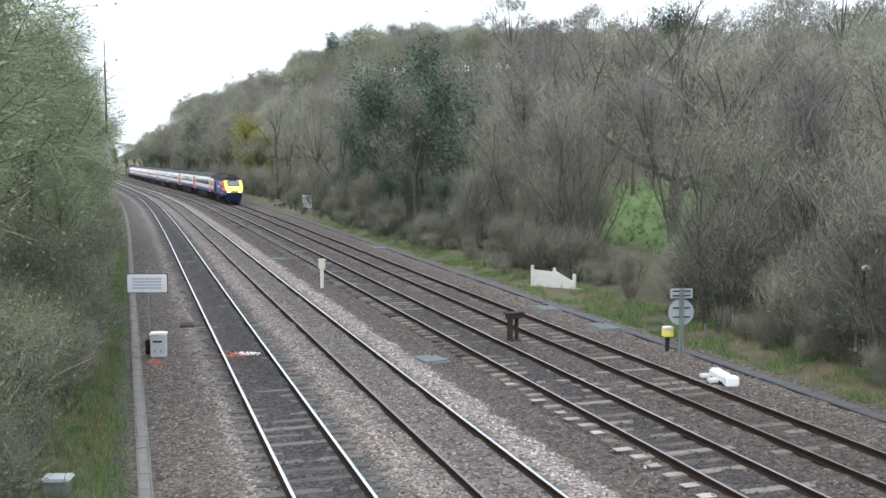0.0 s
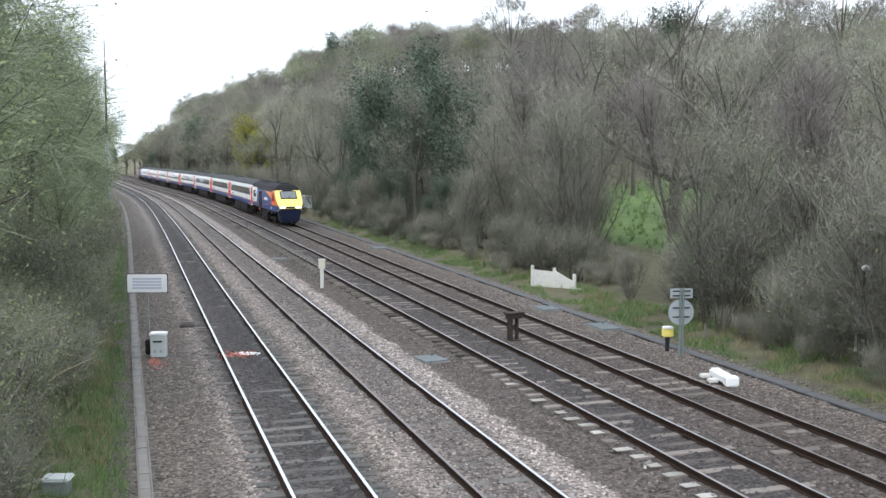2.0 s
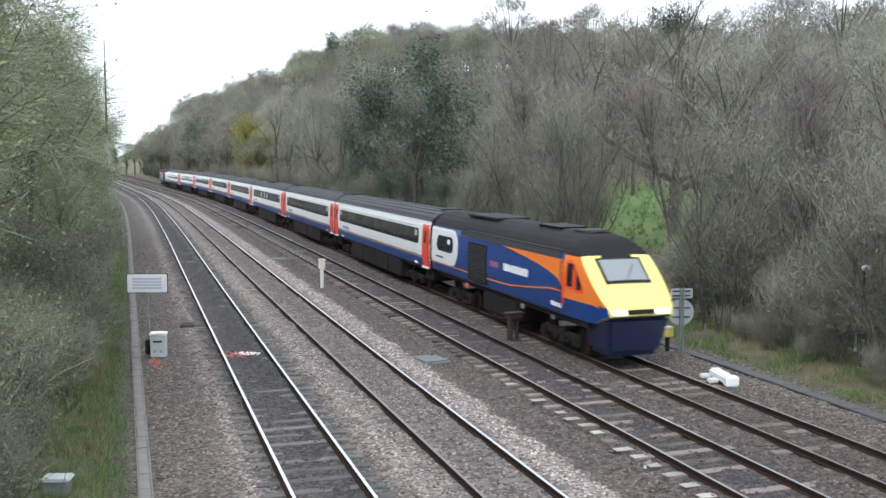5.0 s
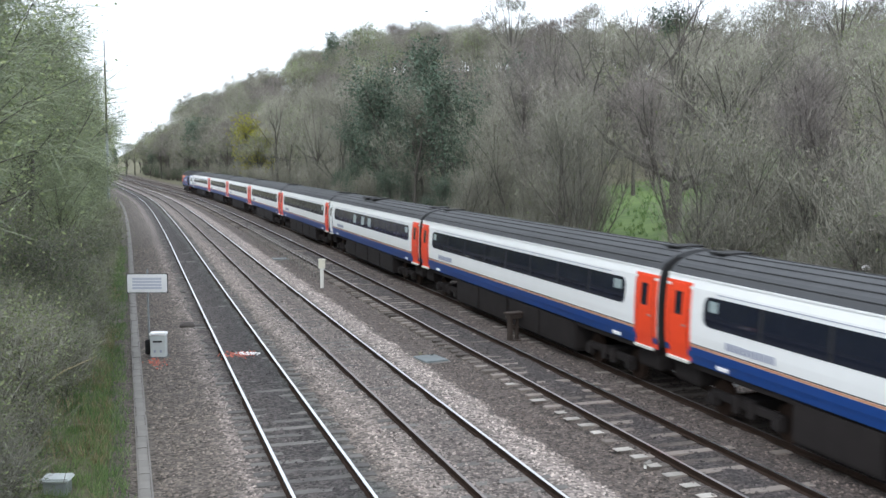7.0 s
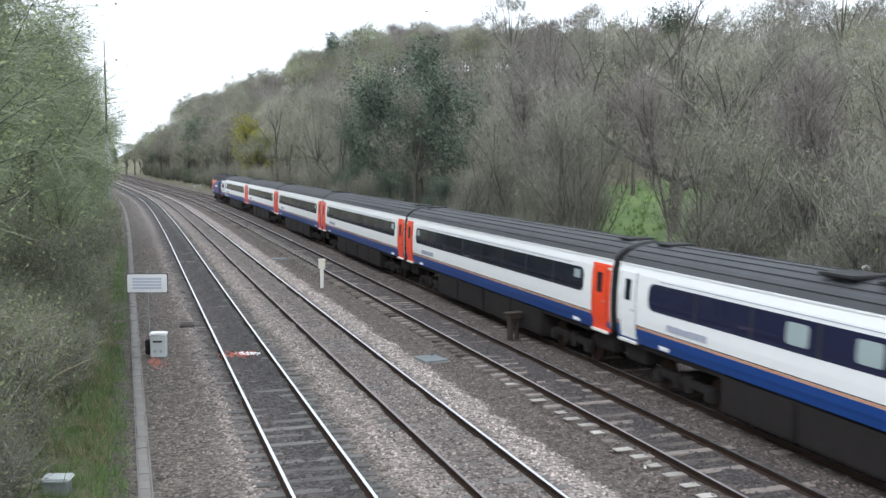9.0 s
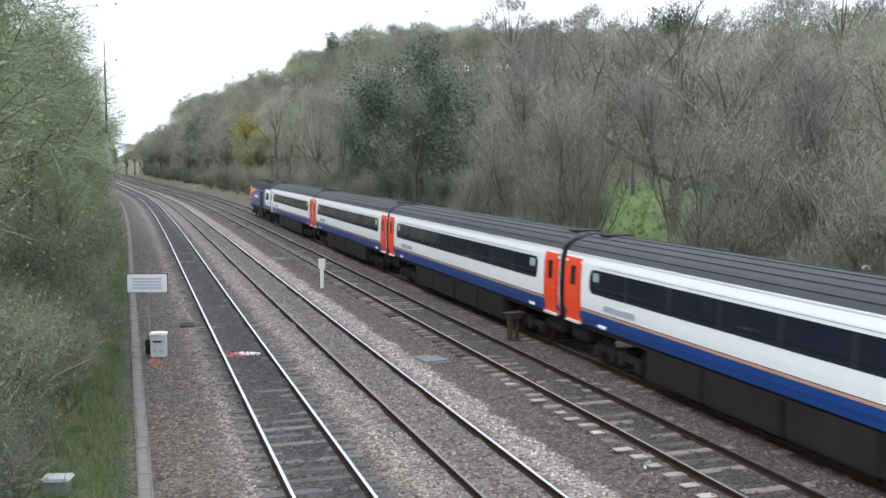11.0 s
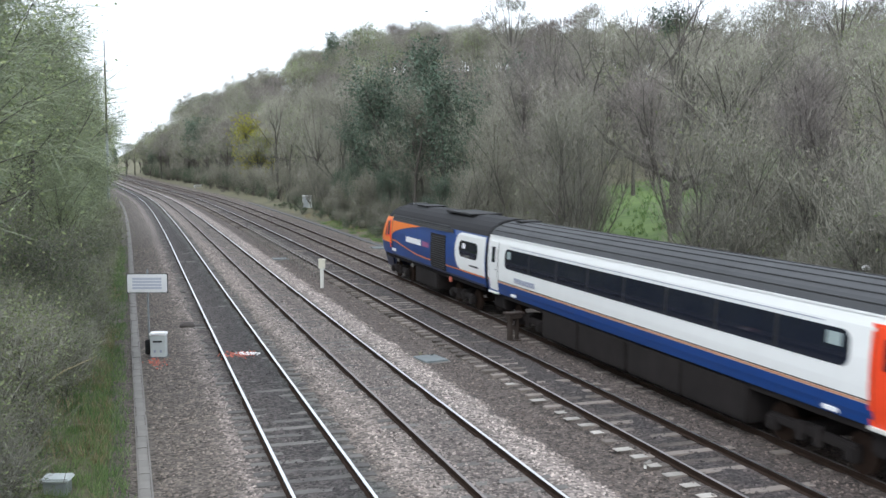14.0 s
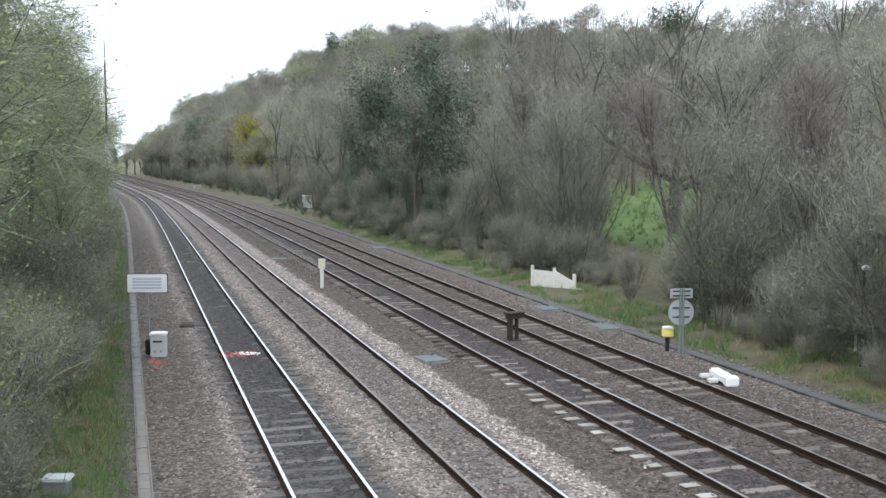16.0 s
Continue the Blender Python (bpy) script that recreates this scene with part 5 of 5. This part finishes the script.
def mast():
    t = empty("tall_mast", pose(-28.7, 85, 0), "tall slim grey mast beside the trees", "mast")
    part("shaft", tube(bmesh.new(), (0, 0, -0.5), (0, 0, 8.6), 0.13, 0.11), STEEL, t, "pale steel lower shaft")
    part("upper_shaft", tube(bmesh.new(), (0, 0, 8.6), (0, 0, 14.6), 0.11, 0.08), RUST, t, "dark upper shaft")
    part("antenna", tube(bmesh.new(), (0, 0, 14.9), (0, 0, 16.4), 0.045), GASKET, t)
    part("coupling", tube(bmesh.new(), (0, 0, 14.5), (0, 0, 14.95), 0.03), STEEL, t)


def yard_lamp():
    t = empty("yard_lamp", pose(12.86, 30.0, 0.3, 0, 0, 20), "small floodlight with a white head on a thin post", "lamp")
    part("post", tube(bmesh.new(), (0, 0, -0.2), (0, 0, 2.75), 0.045), GASKET, t)
    part("bracket", tube(bmesh.new(), (0, 0, 2.7), (-0.05, -0.12, 2.84), 0.03), GASKET, t)
    part("head", box(bmesh.new(), -0.06, -0.14, 2.88, 0.30, 0.22, 0.14, 0.05), SIGN_WHITE, t, "white lamp head")


def white_palings():
    t = empty("paling_fence", pose(14.3, 32.3, 0.2, 0, 0, 25), "short stretch of weathered white palings behind the shrubs", "fence")
    for k in range(7):
        part("paling", box(bmesh.new(), -0.9 + 0.3 * k, 0, 1.05, 0.12, 0.03, 2.1, 0.01), CONCRETE_PALE, t)
    for z in (0.6, 1.7):
        part("rail", box(bmesh.new(), 0, 0.04, z, 2.2, 0.05, 0.09, 0.01), CONCRETE_PALE, t)


def sack():
    bm = bmesh.new()
    bmesh.ops.create_icosphere(bm, subdivisions=3, radius=0.3)
    for v in bm.verts:
        n = noise.noise(v.co * 5) * 0.12
        v.co = Vector((v.co.x * 1.1, v.co.y * 0.8, max(-0.12, v.co.z * 0.55))) * (1 + n)
    me = bpy.data.meshes.new("rubble_sack")
    bm.to_mesh(me)
    bm.free()
    me.materials.append(RUST_DARK)
    me.polygons.foreach_set("use_smooth", [True] * len(me.polygons))
    ob = tagged(new("rubble_sack", me), "dark slumped sack lying on the ballast", "sack")
    ob.matrix_basis = pose_at(66.0, -12.85, -0.14, 30)


def fallen_stem():
    t = empty("dead_branch", pose(-10.1, 24.0, 0.0), "pale dead branch leaning over the brambles", "branch")
    part("stem", tube(bmesh.new(), (-1.2, -2.3, -0.3), (0.43, 0.9, 1.1), 0.03, 0.02, 6), DRY_GRASS, t)
    part("fork", tube(bmesh.new(), (0.40, 0.84, 1.08), (0.55, 2.9, 1.05), 0.018, 0.008, 5), DRY_GRASS, t)
    part("twig", tube(bmesh.new(), (-0.1, -0.15, 0.62), (0.5, -0.3, 1.1), 0.012, 0.006, 5), DRY_GRASS, t)


def white_pipe():
    t = empty("pipe_end", pose_at(44.6, -4.45, -0.33), "short bent white pipe end sticking out of the ballast", "pipe")
    part("riser", tube(bmesh.new(), (0, 0, -0.05), (0, 0, 0.17), 0.05, 0.05, 12), CONCRETE_PALE, t)
    part("elbow", tube(bmesh.new(), (-0.02, 0, 0.16), (0.13, 0.02, 0.22), 0.06, 0.055, 12), CONCRETE, t)


def marker_stump(s, lat, h):
    t = empty("boundary_post", pose_at(s, lat, -0.25), "pale weathered boundary post in the grass", "post", "boundary posts")
    part("shaft", box(bmesh.new(), 0, 0, h / 2, 0.08, 0.08, h, 0.015), CONCRETE, t)
    part("top", box(bmesh.new(), 0, 0, h + 0.015, 0.06, 0.06, 0.04, 0.01), CONCRETE, t)


def painted_stones(name, label, s, lat, ds, dl, count, material, seed):
    rng = random.Random(seed)
    verts, faces = [], []
    for _ in range(count):
        p = at(s + rng.gauss(0, ds), lat + rng.gauss(0, dl), -0.120 if lat > -13 else -0.235)
        k, r = len(verts), rng.uniform(0.02, 0.05)
        for i in range(5):
            a = 2 * math.pi * i / 5 + rng.random()
            verts.append(p + Vector((r * math.cos(a), r * math.sin(a), -0.02)))
        verts.append(p + Vector((rng.uniform(-.01, .01), 0, 0.02)))
        faces += [(k + i, k + (i + 1) % 5, k + 5) for i in range(5)]
    tagged(new(name, mesh_of(name, verts, faces, material)), label, "stones", kind="stuff")


lineside_sign(), cabinet(), low_box(), telephone_post(), handrail(), rusty_stand(), yellow_marker(), white_cover()
for args in ((57.3, -5.45, 0.85, 1.05, 10), (66.5, 2.85, 0.85, 1.25), (61.3, 3.05, 0.85, 1.5), (98.1, 3.0, 1.0, 1.6), (92.1, -5.3, 1.0, 1.0)):
    hatch(*args)
round_sign(), broken_fence(), far_cabinet(), white_ramp(), mast(), yard_lamp(), white_palings(), sack(), white_pipe(), fallen_stem()
for args in ((83, 5.9, 1.0), (94, 6.2, 0.9), (57.5, 5.3, 0.6)):
    marker_stump(*args)
painted_stones("red_sprayed_stones", "ballast stones sprayed with red paint", 59.5, -11.5, 0.28, 0.28, 110, RED_SPRAY, 1)
painted_stones("red_sprayed_stones", "ballast stones sprayed with red paint near the cabinet", 59.6, -14.2, 0.45, 0.16, 90, RED_SPRAY, 2)
painted_stones("white_sprayed_stones", "ballast stones sprayed with white paint", 59.6, -11.2, 0.16, 0.2, 90, SIGN_WHITE, 3)


# ---- grass ----
def grass(name, label, count, s0, s1, lat0, lat1, h, material, seed, clump=0.6, bare=-0.05, blade=0.010):
    rng = random.Random(seed)
    verts, faces = [], []
    n = 0
    while n < count:
        s = s0 + (s1 - s0) * rng.random() ** 1.4
        lat = rng.uniform(lat0, lat1)
        c = at(s, lat)
        if noise.noise(Vector((c.x * clump, c.y * clump, seed))) < bare:
            n += 1
            continue
        for _ in range(8):
            p = Vector((c.x + rng.gauss(0, .09), c.y + rng.gauss(0, .09), land(s, lat) + 0.0))
            d = Vector((rng.gauss(0, .45), rng.gauss(0, .45), 1)).normalized()
            sliver(verts, faces, p, d, h * rng.uniform(0.5, 1.3), blade, rng)
            n += 1
    tagged(new(name, mesh_of(name, verts, faces, material)), label, "grass", kind="stuff")


grass("verge_grass", "green grass and weeds on the verge", 42000, 36, 130, 4.3, 7.2, 0.26, GRASS, 2)
grass("dry_grass", "straw-coloured dry grass along the verge", 3500, 42, 150, 4.7, 7.0, 0.40, DRY_GRASS, 5)
grass("bank_grass", "rough green grass on the bank beside the trough", 36000, 40, 105, -17.9, -15.2, 0.30, GRASS, 7, 0.6, -0.4)
grass("dry_grass", "straw-coloured dead stalks on the bank", 5000, 42, 80, -18.0, -15.6, 0.42, DRY_GRASS, 9)
grass("meadow_tufts", "coarse green tufts of the meadow behind the trees", 16000, 62, 132, 15, 50, 0.5, GRASS, 12, 0.3, -0.5, 0.03)

motions()
